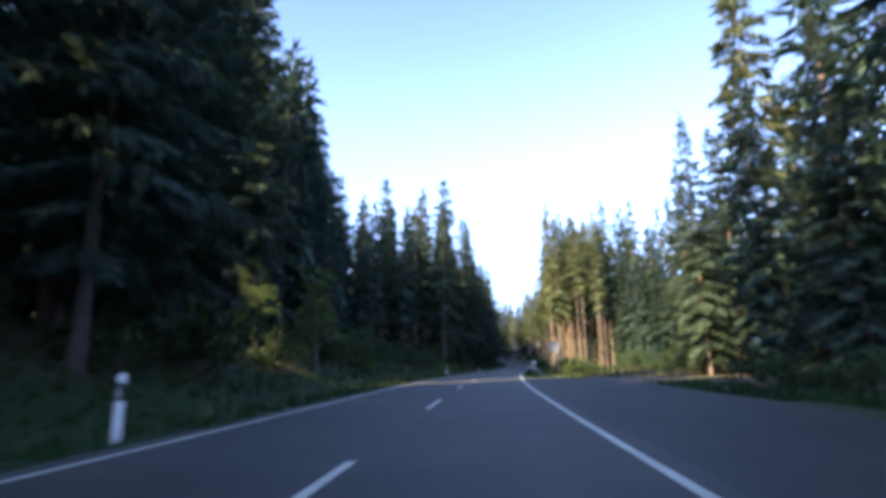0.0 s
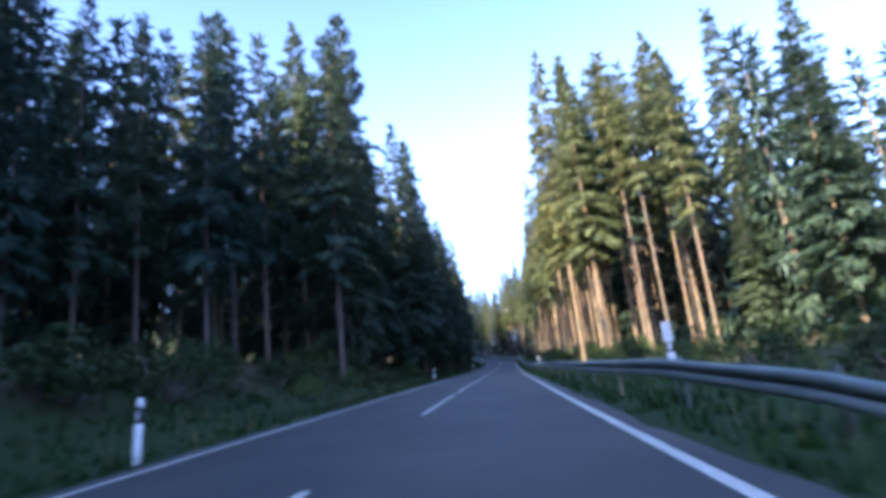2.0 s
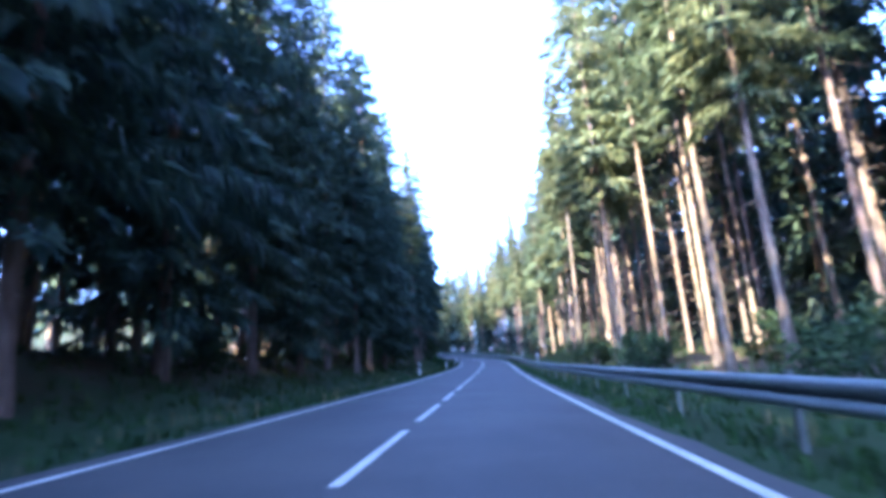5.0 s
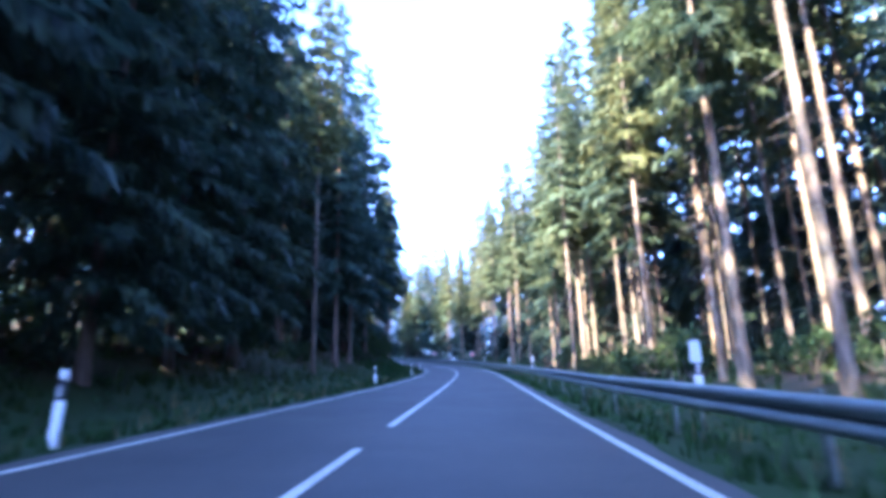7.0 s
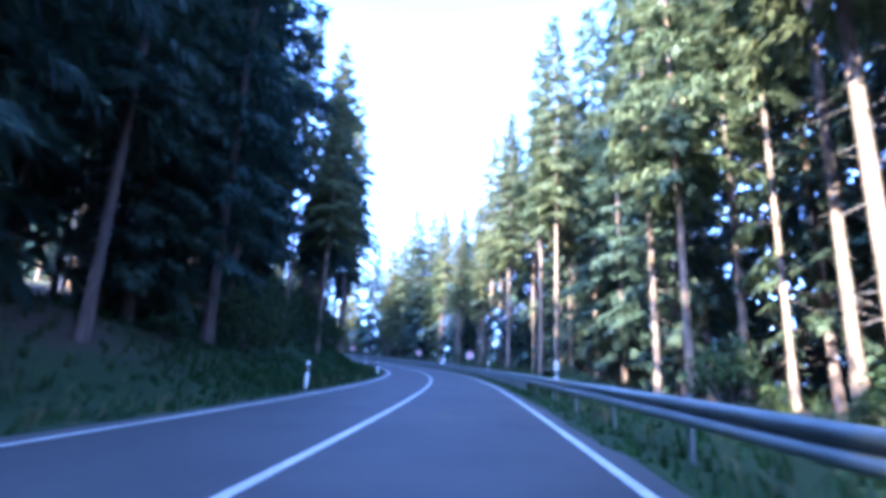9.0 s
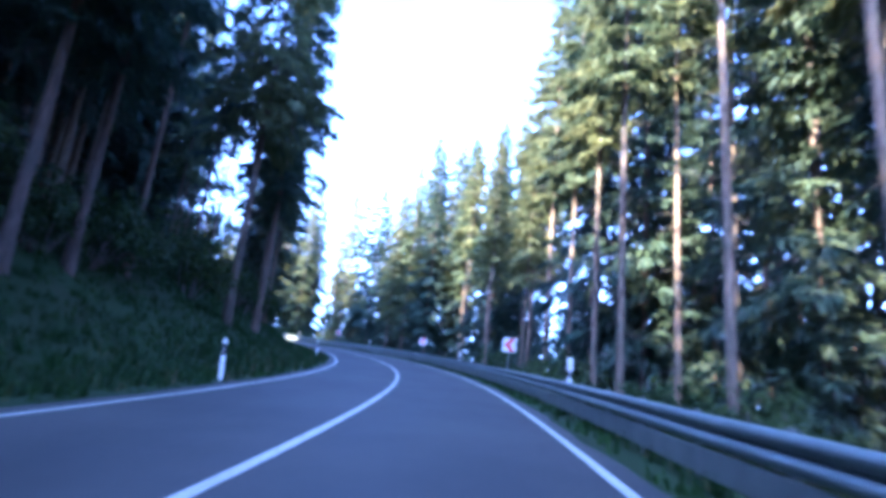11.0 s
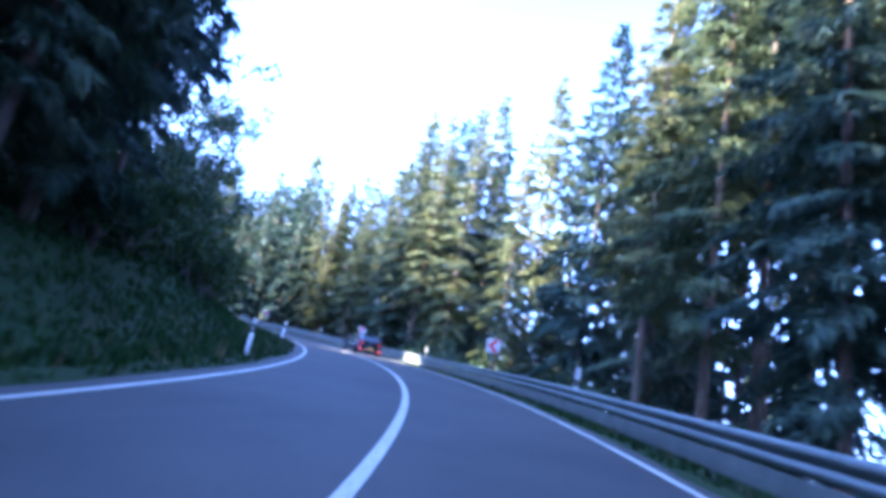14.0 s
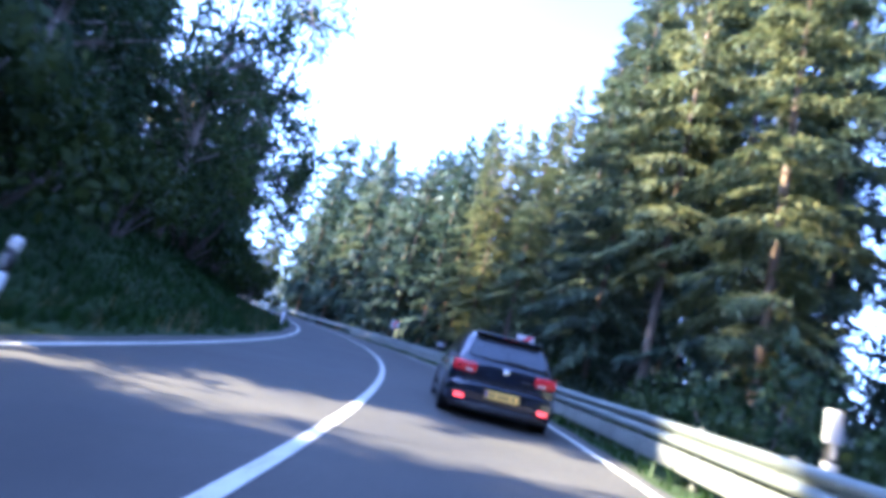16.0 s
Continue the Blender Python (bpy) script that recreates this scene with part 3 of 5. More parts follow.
def spruce(kind, which, x, y, top, base_z, spin, group):
    """One spruce at x, y that ends at height top."""
    k = {"full": FULL, "tall": TALL, "mid": MID, "back": BACK, "bend": BEND, "skirt": SKIRT, "hang": HANG, "pole": POLE}[kind]
    k = k[which % len(k)]
    sc = (top - base_z) / k.height
    wide = sc if sc > 0.6 else sc * 1.25
    m = Matrix.LocRotScale((x, y, base_z - 0.05), Euler((0, 0, spin)), None)
    key = (kind, which % 4)
    if key not in MASTERS:
        t = empty("spruce")
        part_mesh("trunk", k.trunk, t)
        part_mesh("crown", k.crown, t)
        if k.stubs:
            tagged(part_mesh("dead_wood", k.stubs, t, "bare grey twigs"), kind="stuff")
        MASTERS[key] = t
        t.matrix_basis = m
    else:
        t = copy_thing(MASTERS[key], m)
    t.scale = (wide, wide, sc)
    return tagged(t, LABELS[kind], "tree", group)


# sun lanes: strips left open so that light reaches the road
LANES = [((0.6, 40.6), 0.7, 52), ((-14.35, 295.2), 0.55, 76), ((3.4, 91.7), -0.2, 52), ((0.0, 21.8), -1.2, 52)]


def in_lane(x, y, extra):
    sx, sy = math.sin(sa), math.cos(sa)
    for (px, py), half, reach in LANES:
        dx, dy = x - px, y - py
        along = dx * sx + dy * sy
        if 3 < along < reach and abs(dx * sy - dy * sx) < half + extra:
            return True
    return False


TREES = []       # x, y of what stands already


def free(x, y, gap):
    return all((x - a) ** 2 + (y - b) ** 2 > gap * gap for a, b in TREES)


def stand(kind, which, x, y, top=None, height=None, group="spruces along the road", spin=None):
    s, u = station(x, y)
    z = float(ground_z(s[0], u[0]))
    TREES.append((x, y))
    return spruce(kind, which, x, y, top if top is not None else z + height, z, rng.uniform(0, 6.28) if spin is None else spin, group)


# trees whose tops can be told apart against the sky
for kind, which, x, y, top in [
        ("mid", 0, -5.5, 97.5, 38.9), ("mid", 1, -8.8, 94.8, 35.9), ("mid", 0, -15.3, 94.8, 38.5), ("full", 1, -24.1, 98.7, 40.6),
        ("mid", 1, -19.5, 97.0, 36.0), ("full", 2, -30.0, 97.5, 39.9),
        ("tall", 2, 12.5, 101.3, 34.8), ("mid", 1, 21.9, 99.4, 34.0), ("tall", 0, 25.4, 94.3, 32.8), ("mid", 1, 31.2, 93.1, 32.3), ("tall", 2, 40.9, 91.7, 29.4),
        ("hang", 0, 17.6, 44.9, 23.1), ("hang", 1, 21.5, 49.5, 24.0), ("hang", 0, 19.3, 52.5, 22.0), ("hang", 1, 20.6, 46.0, 21.5), ("full", 2, -17.0, 57.0, 33.5),
        ("full", 2, -1.6, 148.7, 38.2), ("full", 0, -3.0, 130.0, 41.0), ("full", 1, 2.4, 206.2, 46.0), ("full", 0, -3.4, 117.4, 37.5), ("full", 2, 1.7, 192.5, 43.0), ("full", 1, -1.0, 186.0, 37.0), ("tall", 3, 22.6, 196.7, 44.3),
        ("tall", 1, 18.3, 233.0, 38.9), ("tall", 3, 19.2, 222.2, 35.1), ("mid", 1, 7.3, 288.2, 48.4), ("mid", 1, 11.0, 284.4, 45.8),
        ("mid", 1, -26.8, 320.7, 51.9), ("mid", 1, -16.6, 317.6, 51.8), ("mid", 1, -63.5, 345.3, 59.2), ("mid", 1, -7.1, 306.7, 46.4),
        ("mid", 1, 18.5, 263.5, 46.5), ("hang", 1, -0.8, 297.0, 44.0), ("hang", 2, 1.0, 304.0, 45.0),
        ("full", 1, -22.5, 79.0, 43.0), ("full", 0, -25.5, 73.0, 42.5), ("full", 2, -22.5, 66.0, 40.0), ("full", 1, -20.0, 61.0, 38.0),
        ("mid", 0, -94.7, 343.2, 60.2), ("mid", 1, -75.0, 337.0, 53.5), ("mid", 1, -91.4, 348.3, 61.3), ("mid", 0, -69.9, 343.4, 55.0), ("full", 1, -108.0, 341.5, 62.5), ("mid", 1, -66.3, 347.4, 60.0)]:
    stand(kind, which, x, y, top)


# treetop slopes outside the bend, fitted to the skyline seen from four camera places, by compass bearing
EDGES = [(13.1, 231.8, 14.5, ((-25, 0.36), (-13, 0.41), (-6, 0.57), (0.7, 0.64), (4.5, 0.73), (10.6, 0.79))),
         (8.5, 256.5, 16.7, ((-42, 0.32), (-30, 0.47), (-22, 0.53), (-14, 0.53), (-11.7, 0.64), (-7.9, 0.77))),
         (2.9, 271.7, 18.2, ((-48, 0.30), (-38, 0.40), (-33, 0.46), (-31, 0.59), (-23, 0.66), (-19, 0.60), (-12, 0.69), (-9, 0.72))),
         (-9.2, 291.3, 20.3, ((-58, 0.40), (-49, 0.43), (-45, 0.51), (-41, 0.51), (-38, 0.57), (-36, 0.69), (-33, 0.79)))]


def outer_wood(x, y):
    top = 99.0
    for ex, ey, ez, slopes in EDGES:
        d, a = math.hypot(x - ex, y - ey), math.degrees(math.atan2(x - ex, y - ey))
        if d > 16 and slopes[0][0] - 1 < a < slopes[-1][0] + 1:
            top = min(top, ez + d * float(np.interp(a, [q[0] for q in slopes], [q[1] for q in slopes])) + 0.5)
    return top


INNER = ((-65, 0.46), (-61, 0.37), (-58.5, 0.34), (-57, 0.48), (-55, 0.53), (-52, 0.46), (-49, 0.30))


def inner_wood(x, y):
    """Highest treetop on the inside of the bend, fitted to the skyline from one camera place."""
    d, a = math.hypot(x - 2.9, y - 271.7), math.degrees(math.atan2(x - 2.9, y - 271.7))
    if d > 16 and -65 < a < -48.5:
        return 18.2 + d * float(np.interp(a, [q[0] for q in INNER], [q[1] for q in INNER])) + 0.3
    return 99.0


def clearing(x, y):
    """Highest treetop behind the gap inside the bend, shaped to fit the camera's view, and whether the place lies
    before it.
    """
    d, a = math.hypot(x - 12.0, y - 240.3), math.degrees(math.atan2(x - 12.0, y - 240.3))
    if not -48 < a < -34 or d < 8:
        return 99.0, False
    return (15.3 + 0.26 * d, False) if d > 46 else (99.0, True)


def lower_wood(x, y):
    """Highest treetop on both sides before the rail, fitted to the skyline from three camera places."""
    top = 99.0
    if 25 < y < 125:
        for ex, ey, ez, rules in ((1.7, 0.4, 1.0, ((-18.5, -17, 0.47), (-17, -4, 0.40))), (1.7, 27.8, 2.5, ((-25, -1, 0.48), (8, 30, 0.40), (30, 40, 0.36))), (2.0, 40.1, 3.1, ((-31, -3, 0.56), (15, 30, 0.45), (30, 40, 0.37)))):
            d, a = math.hypot(x - ex, y - ey), math.degrees(math.atan2(x - ex, y - ey))
            for lo, hi, k in rules:
                if lo < a < hi and y > ey:
                    top = min(top, ez + k * d)
    return top


def bare(side, s, dice):
    """Where the wood stands on bare trunks and light comes in from behind."""
    return side > 0 and 150 < s < 300 and dice.random() < (0.75 if s > 225 else 0.5 if s > 185 else 0.35)


def forest():
    """Rows of spruces on both sides; the nearest are things, the rest one far wood."""
    far = []
    count = 0
    for side in (1, -1):
        rows = [(8.8, 4.4), (12.4, 4.2), (16.4, 4.6), (21, 4.8), (26.5, 6.0), (33, 6.5), (41, 7.0), (52, 8.5)] if side > 0 else \
               [(9.4, 4.4), (12.2, 3.0), (15.6, 3.2), (21, 4.8), (26.5, 5.2), (33, 6.0), (41, 7.5), (49, 8.0)]
        for r_i, (u0, pitch_) in enumerate(rows):
            s, k = -100 + 0.37 * r_i * pitch_ % pitch_, 0
            while s < 440:
                k += 1
                dice = np.random.default_rng((5, side + 1, r_i, k))
                u = side * (u0 + dice.normal(0, 0.9))
                s += pitch_ * dice.uniform(0.7, 1.35) * (0.8 if (side > 0 and 10 < s < 85 and 15 < u0 < 35) or (side < 0 and 88 < s < 238 and 11 < u0 < 16) else 1.0)
                p = place(s, u)
                if side < 0 and -16 < s < 55 and u > -14:
                    continue
                if side < 0 and 33 < s < 46 and u > -34:
                    continue
                if side < 0 and s < 30 and u > -13.5:
                    continue
                if (side > 0 and 205 < s < 250 and (19 < u < 37 or dice.random() < (0.25 if s > 228 else 0.08))) or (side > 0 and 234 < s < 290 and 11 < u < 24 and dice.random() < (0.5 if s < 264 else 0.35)):
                    continue
                if side > 0 and 284 < s < 350 and u < 15:
                    continue
                if side > 0 and 28 < s < 82 and u < np.interp(s, [28, 40, 50, 70, 82], [11, 16, 18, 16, 8]):
                    continue
                if side < 0 and 45 < s < 92 and -u < np.interp(s, [45, 60, 80, 92], [16, 26, 22, 8]):
                    continue
                if (130 < s < 262 and u > 24 and dice.random() < 0.5) or (u > 36 and dice.random() < (0.3 if s < 205 else 0.2)) or (u < -30 and dice.random() < 0.3):
                    continue
                if not -60 < s < 400 or (s < -8 and side < 0):
                    continue
                if side < 0 and 242 < s < 330 and u < -18 and dice.random() < 0.42:
                    continue
                if side < 0 and abs(s - 306 + 0.91 * (u + 8)) < 2.0:
                    continue
                if side < 0 and 205 < s < 340 and -12 < u and s < 284 and dice.random() < 0.22:
                    continue
                if not free(p.x, p.y, 3.0 if side > 0 else 2.3) or in_lane(p.x, p.y, 2.4):
                    continue
                ss, uu = station(p.x, p.y)
                if abs(uu[0]) < 7.6:
                    continue
                h = dice.uniform(23.5, 30.5)
                if side < 0 and s > 205:
                    h += 3.0
                if side > 0 and s > 250:
                    h *= 0.78
                # made 4 m taller to cast shade; those behind the start stay unseen
                if side > 0 and (-75 < s < 8 or (s < 92 and u > 20)):
                    h += 4.0
                h = min(h, lower_wood(p.x, p.y) - p.z)
                if side < 0 and s > 225:
                    h = min(h, outer_wood(p.x, p.y) - p.z)
                if side > 0 and s > 262:
                    h = min(h, inner_wood(p.x, p.y) - p.z)
                gap_top, before_gap = clearing(p.x, p.y) if side > 0 else (99.0, False)
                h = min(h, gap_top - p.z)
                if h < (13 if side < 0 else 9):
                    continue
                if before_gap and r_i > 2:
                    continue
                near = 0 < s < 345 and r_i < 3
                if near and count < 430:
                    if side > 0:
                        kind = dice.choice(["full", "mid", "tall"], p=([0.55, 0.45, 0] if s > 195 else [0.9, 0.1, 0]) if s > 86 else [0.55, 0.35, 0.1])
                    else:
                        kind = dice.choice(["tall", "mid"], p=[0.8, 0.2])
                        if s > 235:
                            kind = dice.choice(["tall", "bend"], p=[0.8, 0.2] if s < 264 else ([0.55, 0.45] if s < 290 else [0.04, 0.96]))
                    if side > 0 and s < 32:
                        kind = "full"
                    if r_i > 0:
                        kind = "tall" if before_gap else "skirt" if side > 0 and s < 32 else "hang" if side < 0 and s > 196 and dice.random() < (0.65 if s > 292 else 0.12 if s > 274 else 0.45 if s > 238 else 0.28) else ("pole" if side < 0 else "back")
                    elif before_gap:
                        kind = "tall"
                    elif side > 0 and s > 100 and kind == "full":
                        kind = "tall" if 182 < s < 262 and dice.random() < (0.55 if s > 218 else 0.3) else "skirt"
                    if kind == "back" and 182 < s < 285 and dice.random() < (0.65 if s > 218 else 0.35):
                        kind = "pole"
                    stand(str(kind), int(dice.integers(4)), p.x, p.y, height=h, spin=dice.uniform(0, 6.28))
                    count += 1
                else:
                    TREES.append((p.x, p.y))
                    far.append((p.x, p.y, p.z, h, 3 + int(dice.integers(2)) if bare(side, s, dice) else int(dice.integers(3)), dice.uniform(0, 6.28)))
    # two more rows added inside the bend to shade the road
    for s in np.arange(226, 350, 4.2):
        for u in (25, 31):
            p = place(s + rng.normal(0, 0.8), u + rng.normal(0, 1.0))
            if free(p.x, p.y, 2.6) and not in_lane(p.x, p.y, 2.4) and clearing(p.x, p.y) == (99.0, False):
                TREES.append((p.x, p.y))
                far.append((p.x, p.y, p.z, max(8.0, min(rng.uniform(21, 25), inner_wood(p.x, p.y) - p.z)), int(rng.integers(3)), rng.uniform(0, 6.28)))
    # close the wood where the road lies shaded: mostly unseen trees, added to block sun
    sx, sy = math.sin(sa), math.cos(sa)
    for s in np.arange(4, 340, 1.5).tolist():
        for u in (3.0, 0.0, -3.0, -4.6) + ((-8.0,) if s < 32 else ()):
            q = place(s, u)
            hit = False
            for x, y in TREES:
                along = (x - q.x) * sx + (y - q.y) * sy
                if (22 if 215 < s < 280 else 14) < along < (34 if 215 < s < 280 else 42 if s < 280 else 30) and abs((x - q.x) * sy - (y - q.y) * sx) < (1.1 if s < 200 else 0.6):
                    hit = True
                    break
            if hit:
                continue
            for along in ((28, 30, 26, 32, 24) if 215 < s < 280 else (36, 32, 40, 28, 24) if s < 280 else (17, 20, 23, 27, 31)):
                x, y = q.x + sx * along, q.y + sy * along
                s2, u2 = station(x, y)
                if u2[0] > 11 and free(x, y, 1.5) and not in_lane(x, y, 2.4) and clearing(x, y) == (99.0, False):
                    TREES.append((x, y))
                    far.append((x, y, float(ground_z(s2[0], u2[0])), max(9.0, min(rng.uniform(25, 28), inner_wood(x, y) - float(ground_z(s2[0], u2[0])), lower_wood(x, y) - float(ground_z(s2[0], u2[0])))), int(rng.integers(2)) + (3 if 150 < s < 290 and rng.random() < 0.6 else 0), rng.uniform(0, 6.28)))
                    break
    V = []
    trunks_v, trunks_f = [], []
    for x, y, z, h, w, spin in far:
        k = SLIM[w]
        sc = h / k.height
        c, s_ = math.cos(spin) * sc, math.sin(spin) * sc
        t = k.tris
        V.append(np.stack([t[:, 0] * c - t[:, 1] * s_ + x, t[:, 0] * s_ + t[:, 1] * c + y, t[:, 2] * sc + z], 1))
        o = len(trunks_v)
        for zz, rad in ((-0.4, 0.24), (h * 0.55, 0.13), (h * 0.96, 0.02)):
            for j in range(5):
                a = 1.2566 * j + spin
                trunks_v.append((x + rad * math.cos(a), y + rad * math.sin(a), z + zz))
        for i in range(2):
            for j in range(5):
                a, b = o + i * 5 + j, o + i * 5 + (j + 1) % 5
                trunks_f.append((a, b, b + 5, a + 5))
    V = np.concatenate(V)
    wood = empty("far_wood")
    tagged(wood, "dense dark spruce wood behind the front trees", "forest", kind="stuff")
    part_mesh("crowns", fast_mesh("crowns", V, np.arange(len(V)).reshape(-1, 3), NEEDLES), wood)
    part_mesh("trunks", mesh_from("trunks", trunks_v, trunks_f, BARK, True), wood)


for s, u, h in [(327, -14, 22), (290, -12, 26), (294.5, -15.5, 27)]:
    p = place(s, u)
    stand("hang", 0, p.x, p.y, height=h)
for s, u, h in [(28.5, -14.5, 16.5), (24.5, -15.5, 11.0), (21, -14.2, 14.5), (16, -15.8, 18), (11, -14.5, 16), (32, -18, 11)]:
    p = place(s, u)
    stand("hang", int(s) % 3, p.x, p.y, height=h)
for i, (s, u, h) in enumerate([(312, -13, 7), (309.5, -16.5, 9.5), (314.5, -18, 10.5), (307, -19.5, 11.5), (317, -21.5, 13), (311.5, -21, 12.5), (304.5, -16.5, 9),
                              (303, -11.5, 10), (305, -12.5, 9.5), (301, -13, 12), (299, -11, 10), (306.5, -14.5, 9)]):
    p = place(s, u)
    stand("skirt", i % 3, p.x, p.y, height=h)
for i, (s, u, h) in enumerate([(256, -13.5, 11), (259, -16, 12), (253, -16, 12), (262.5, -14, 10), (257, -20, 14), (261.5, -21, 13.5), (265.5, -18, 12), (267, -20.5, 18), (272, -26.5, 21)]):
    p = place(s, u)
    stand("hang", i % 3, p.x, p.y, height=h)
for i, (along, side) in enumerate([(17, 2.7), (18, -2.6), (22, 2.8), (23, -2.7)]):      # added to block sun at the edges of the strip across the bend
    p = on_road(302.15, 0)
    stand("skirt", i % 3, p.x + along * math.sin(sa) + side * math.cos(sa), p.y + along * math.cos(sa) - side * math.sin(sa), height=13.5)
for i, s in enumerate(np.arange(49, 92, 3.3)):
    p = place(s, -17.5 - 2.6 * (i % 3))
    stand("skirt", i % 2, p.x, p.y, height=9.5 + 1.9 * ((i * 7) % 4))
for i, s in enumerate(np.arange(350, 386, 4.2)):
    p = place(s, 9.5 + 2.4 * (i % 3))
    stand("back", i % 3, p.x, p.y, height=9.0 + 1.6 * ((i * 5) % 4))
forest()


def leaf_cloud(centres, radii, per, size, seed, flat=0.7):
    """Many small folded leaves round the given clump centres."""
    r = np.random.default_rng(seed)
    n = len(centres) * per
    c = np.repeat(np.asarray(centres, float), per, 0)
    rad = np.repeat(np.asarray(radii, float), per)
    d = r.normal(0, 1, (n, 3))
    d /= np.linalg.norm(d, axis=1)[:, None]
    p = c + d * (rad * r.uniform(0.25, 1.0, n) ** 0.5)[:, None] * np.array([1, 1, flat])
    a = r.normal(0, 1, (n, 3))
    a[:, 2] -= 0.4
    a /= np.linalg.norm(a, axis=1)[:, None]
    b = np.cross(a, r.normal(0, 1, (n, 3)))
    b /= np.linalg.norm(b, axis=1)[:, None]
    sz = size * r.uniform(0.6, 1.4, n)[:, None]
    quad = np.stack([p - a * sz, p + b * sz * 0.5, p + a * sz, p - b * sz * 0.5], 1)
    V = quad.reshape(-1, 3)
    o = np.arange(n)[:, None] * 4
    return V, np.concatenate([o + [0, 1, 2], o + [0, 2, 3]])


def limb(bm_v, bm_f, a, b, ra, rb, sides=6):
    a, b = Vector(a), Vector(b)
    d = (b - a).normalized()
    x = d.orthogonal().normalized()
    y = d.cross(x)
    o = len(bm_v)
    for q, r_ in ((a, ra), (b, rb)):
        for j in range(sides):
            t = 2 * math.pi * j / sides
            bm_v.append(q + x * r_ * math.cos(t) + y * r_ * math.sin(t))
    for j in range(sides):
        bm_f.append((o + j, o + (j + 1) % sides, o + sides + (j + 1) % sides, o + sides + j))
    bm_f.append(tuple(o + sides + j for j in range(sides)))


def broadleaf_meshes(height, spread, seed, leaf_mat, clumps, per, size, droop=0.0):
    r = np.random.default_rng(seed)
    V, F_ = [], []
    lean = r.normal(0, 0.3, 2)
    trunk_top = height * 0.78
    pts = [Vector((lean[0] * t * t * 2, lean[1] * t * t * 2, -0.4 + (trunk_top + 0.4) * t)) for t in np.linspace(0, 1, 6)]
    for i in range(5):
        limb(V, F_, pts[i], pts[i + 1], height * 0.013 * (1.1 - i * 0.18), height * 0.013 * (1.1 - (i + 1) * 0.18), 8)
    ends = []
    for i in range(26):
        t = r.uniform(0.25, 1.0)
        k = min(int(t * 5), 4)
        o = pts[k].lerp(pts[k + 1], t * 5 - k) if k < 4 else pts[5]
        az, L = r.uniform(0, 6.28), spread * r.uniform(0.4, 1.0) * (1.15 - 0.6 * t)
        e = o + Vector((math.cos(az) * L, math.sin(az) * L, L * r.uniform(0.3, 0.9)))
        limb(V, F_, o, e, height * 0.004, height * 0.0015, 5)
        ends.append(e)
        for _ in range(2):
            e2 = o.lerp(e, r.uniform(0.5, 0.9)) + Vector(r.normal(0, 0.8, 3).tolist())
            limb(V, F_, o.lerp(e, 0.5), e2, height * 0.002, height * 0.0008, 4)
            ends.append(e2)
    cs, rs = [], []
    for i in range(clumps):
        e = ends[i % len(ends)]
        q = e + Vector((r.normal(0, 0.7), r.normal(0, 0.7), r.normal(0, 0.6) - droop * abs(r.normal(0, 1.0))))
        cs.append(tuple(q))
        rs.append(r.uniform(0.5, 1.1) * spread * 0.22)
    LV, LF = leaf_cloud(cs, rs, per, size, seed + 1, 0.85 + droop * 0.4)
    return mesh_from("trunk", V, F_, BARK_BIRCH, True), fast_mesh("crown", LV, LF, leaf_mat)


BROAD = [broadleaf_meshes(17, 3.6, 61, LEAVES, 150, 55, 0.13, 0.5), broadleaf_meshes(14, 3.2, 62, LEAVES, 120, 55, 0.12, 0.2), broadleaf_meshes(12, 2.8, 63, LEAVES_SUNLIT, 110, 50, 0.12, 0.2)]
BROAD_H = [17, 14, 12]


def broadleaf(which, s, u, height, label="leafy tree with a loose green crown on the bank"):
    t = empty("leafy_tree", None)
    part_mesh("trunk", BROAD[which][0], t)
    part_mesh("crown", BROAD[which][1], t)
    p = place(s, u, -0.05)
    t.matrix_basis = Matrix.LocRotScale(p, Euler((0, 0, rng.uniform(0, 6.28))), None)
    sc = min(height, max(9.0, inner_wood(p.x, p.y) + 1.5 - p.z)) / BROAD_H[which]
    t.scale = (sc, sc, sc)
    tagged(t, label, "tree", "leafy trees at the forest edge")


broadleaf(2, 35.0, 9.0, 6.2, "young leafy tree at the edge of the wood coloured yellow-green as if sunlit")
broadleaf(2, 28.3, 9.9, 5.2, "young leafy tree at the edge of the wood coloured yellow-green as if sunlit")
for which, s, u, h in [(0, 337, 9.4, 25), (0, 343.5, 12.5, 23), (0, 323, 10.3, 18.5), (1, 312, 12.0, 16), (0, 307.5, 13.5, 18), (1, 291, 12.5, 16), (0, 293, 17, 18), (0, 287, 16, 19), (2, 333, 9.0, 12), (1, 346, 9.5, 13), (0, 338, 13, 17),
                       (1, 318, 14, 15), (0, 310, 16.5, 17)]:
    broadleaf(which, s, u, h)


# ---- bushes and low growth ----
def bush_meshes(seed, mat, clumps=24, per=19, size=0.125):
    r = np.random.default_rng(seed)
    V, F_ = [], []
    cs, rs = [], []
    for i in range(clumps):
        az, q = r.uniform(0, 6.28), r.uniform(0.1, 1) ** 0.6
        e = Vector((math.cos(az) * q * 0.9, math.sin(az) * q * 0.9, r.uniform(0.25, 1.0) * (1.35 - 0.75 * q)))
        if i % 2 == 0:
            limb(V, F_, (0.15 * math.cos(az), 0.15 * math.sin(az), -0.1), e, 0.022, 0.008, 4)
        cs.append(tuple(e))
        rs.append(r.uniform(0.20, 0.42))
    LV, LF = leaf_cloud(cs, rs, per, size, seed + 3, 0.8)
    return mesh_from("stems", V, F_, DEAD, True), fast_mesh("leaves", LV, LF, mat)


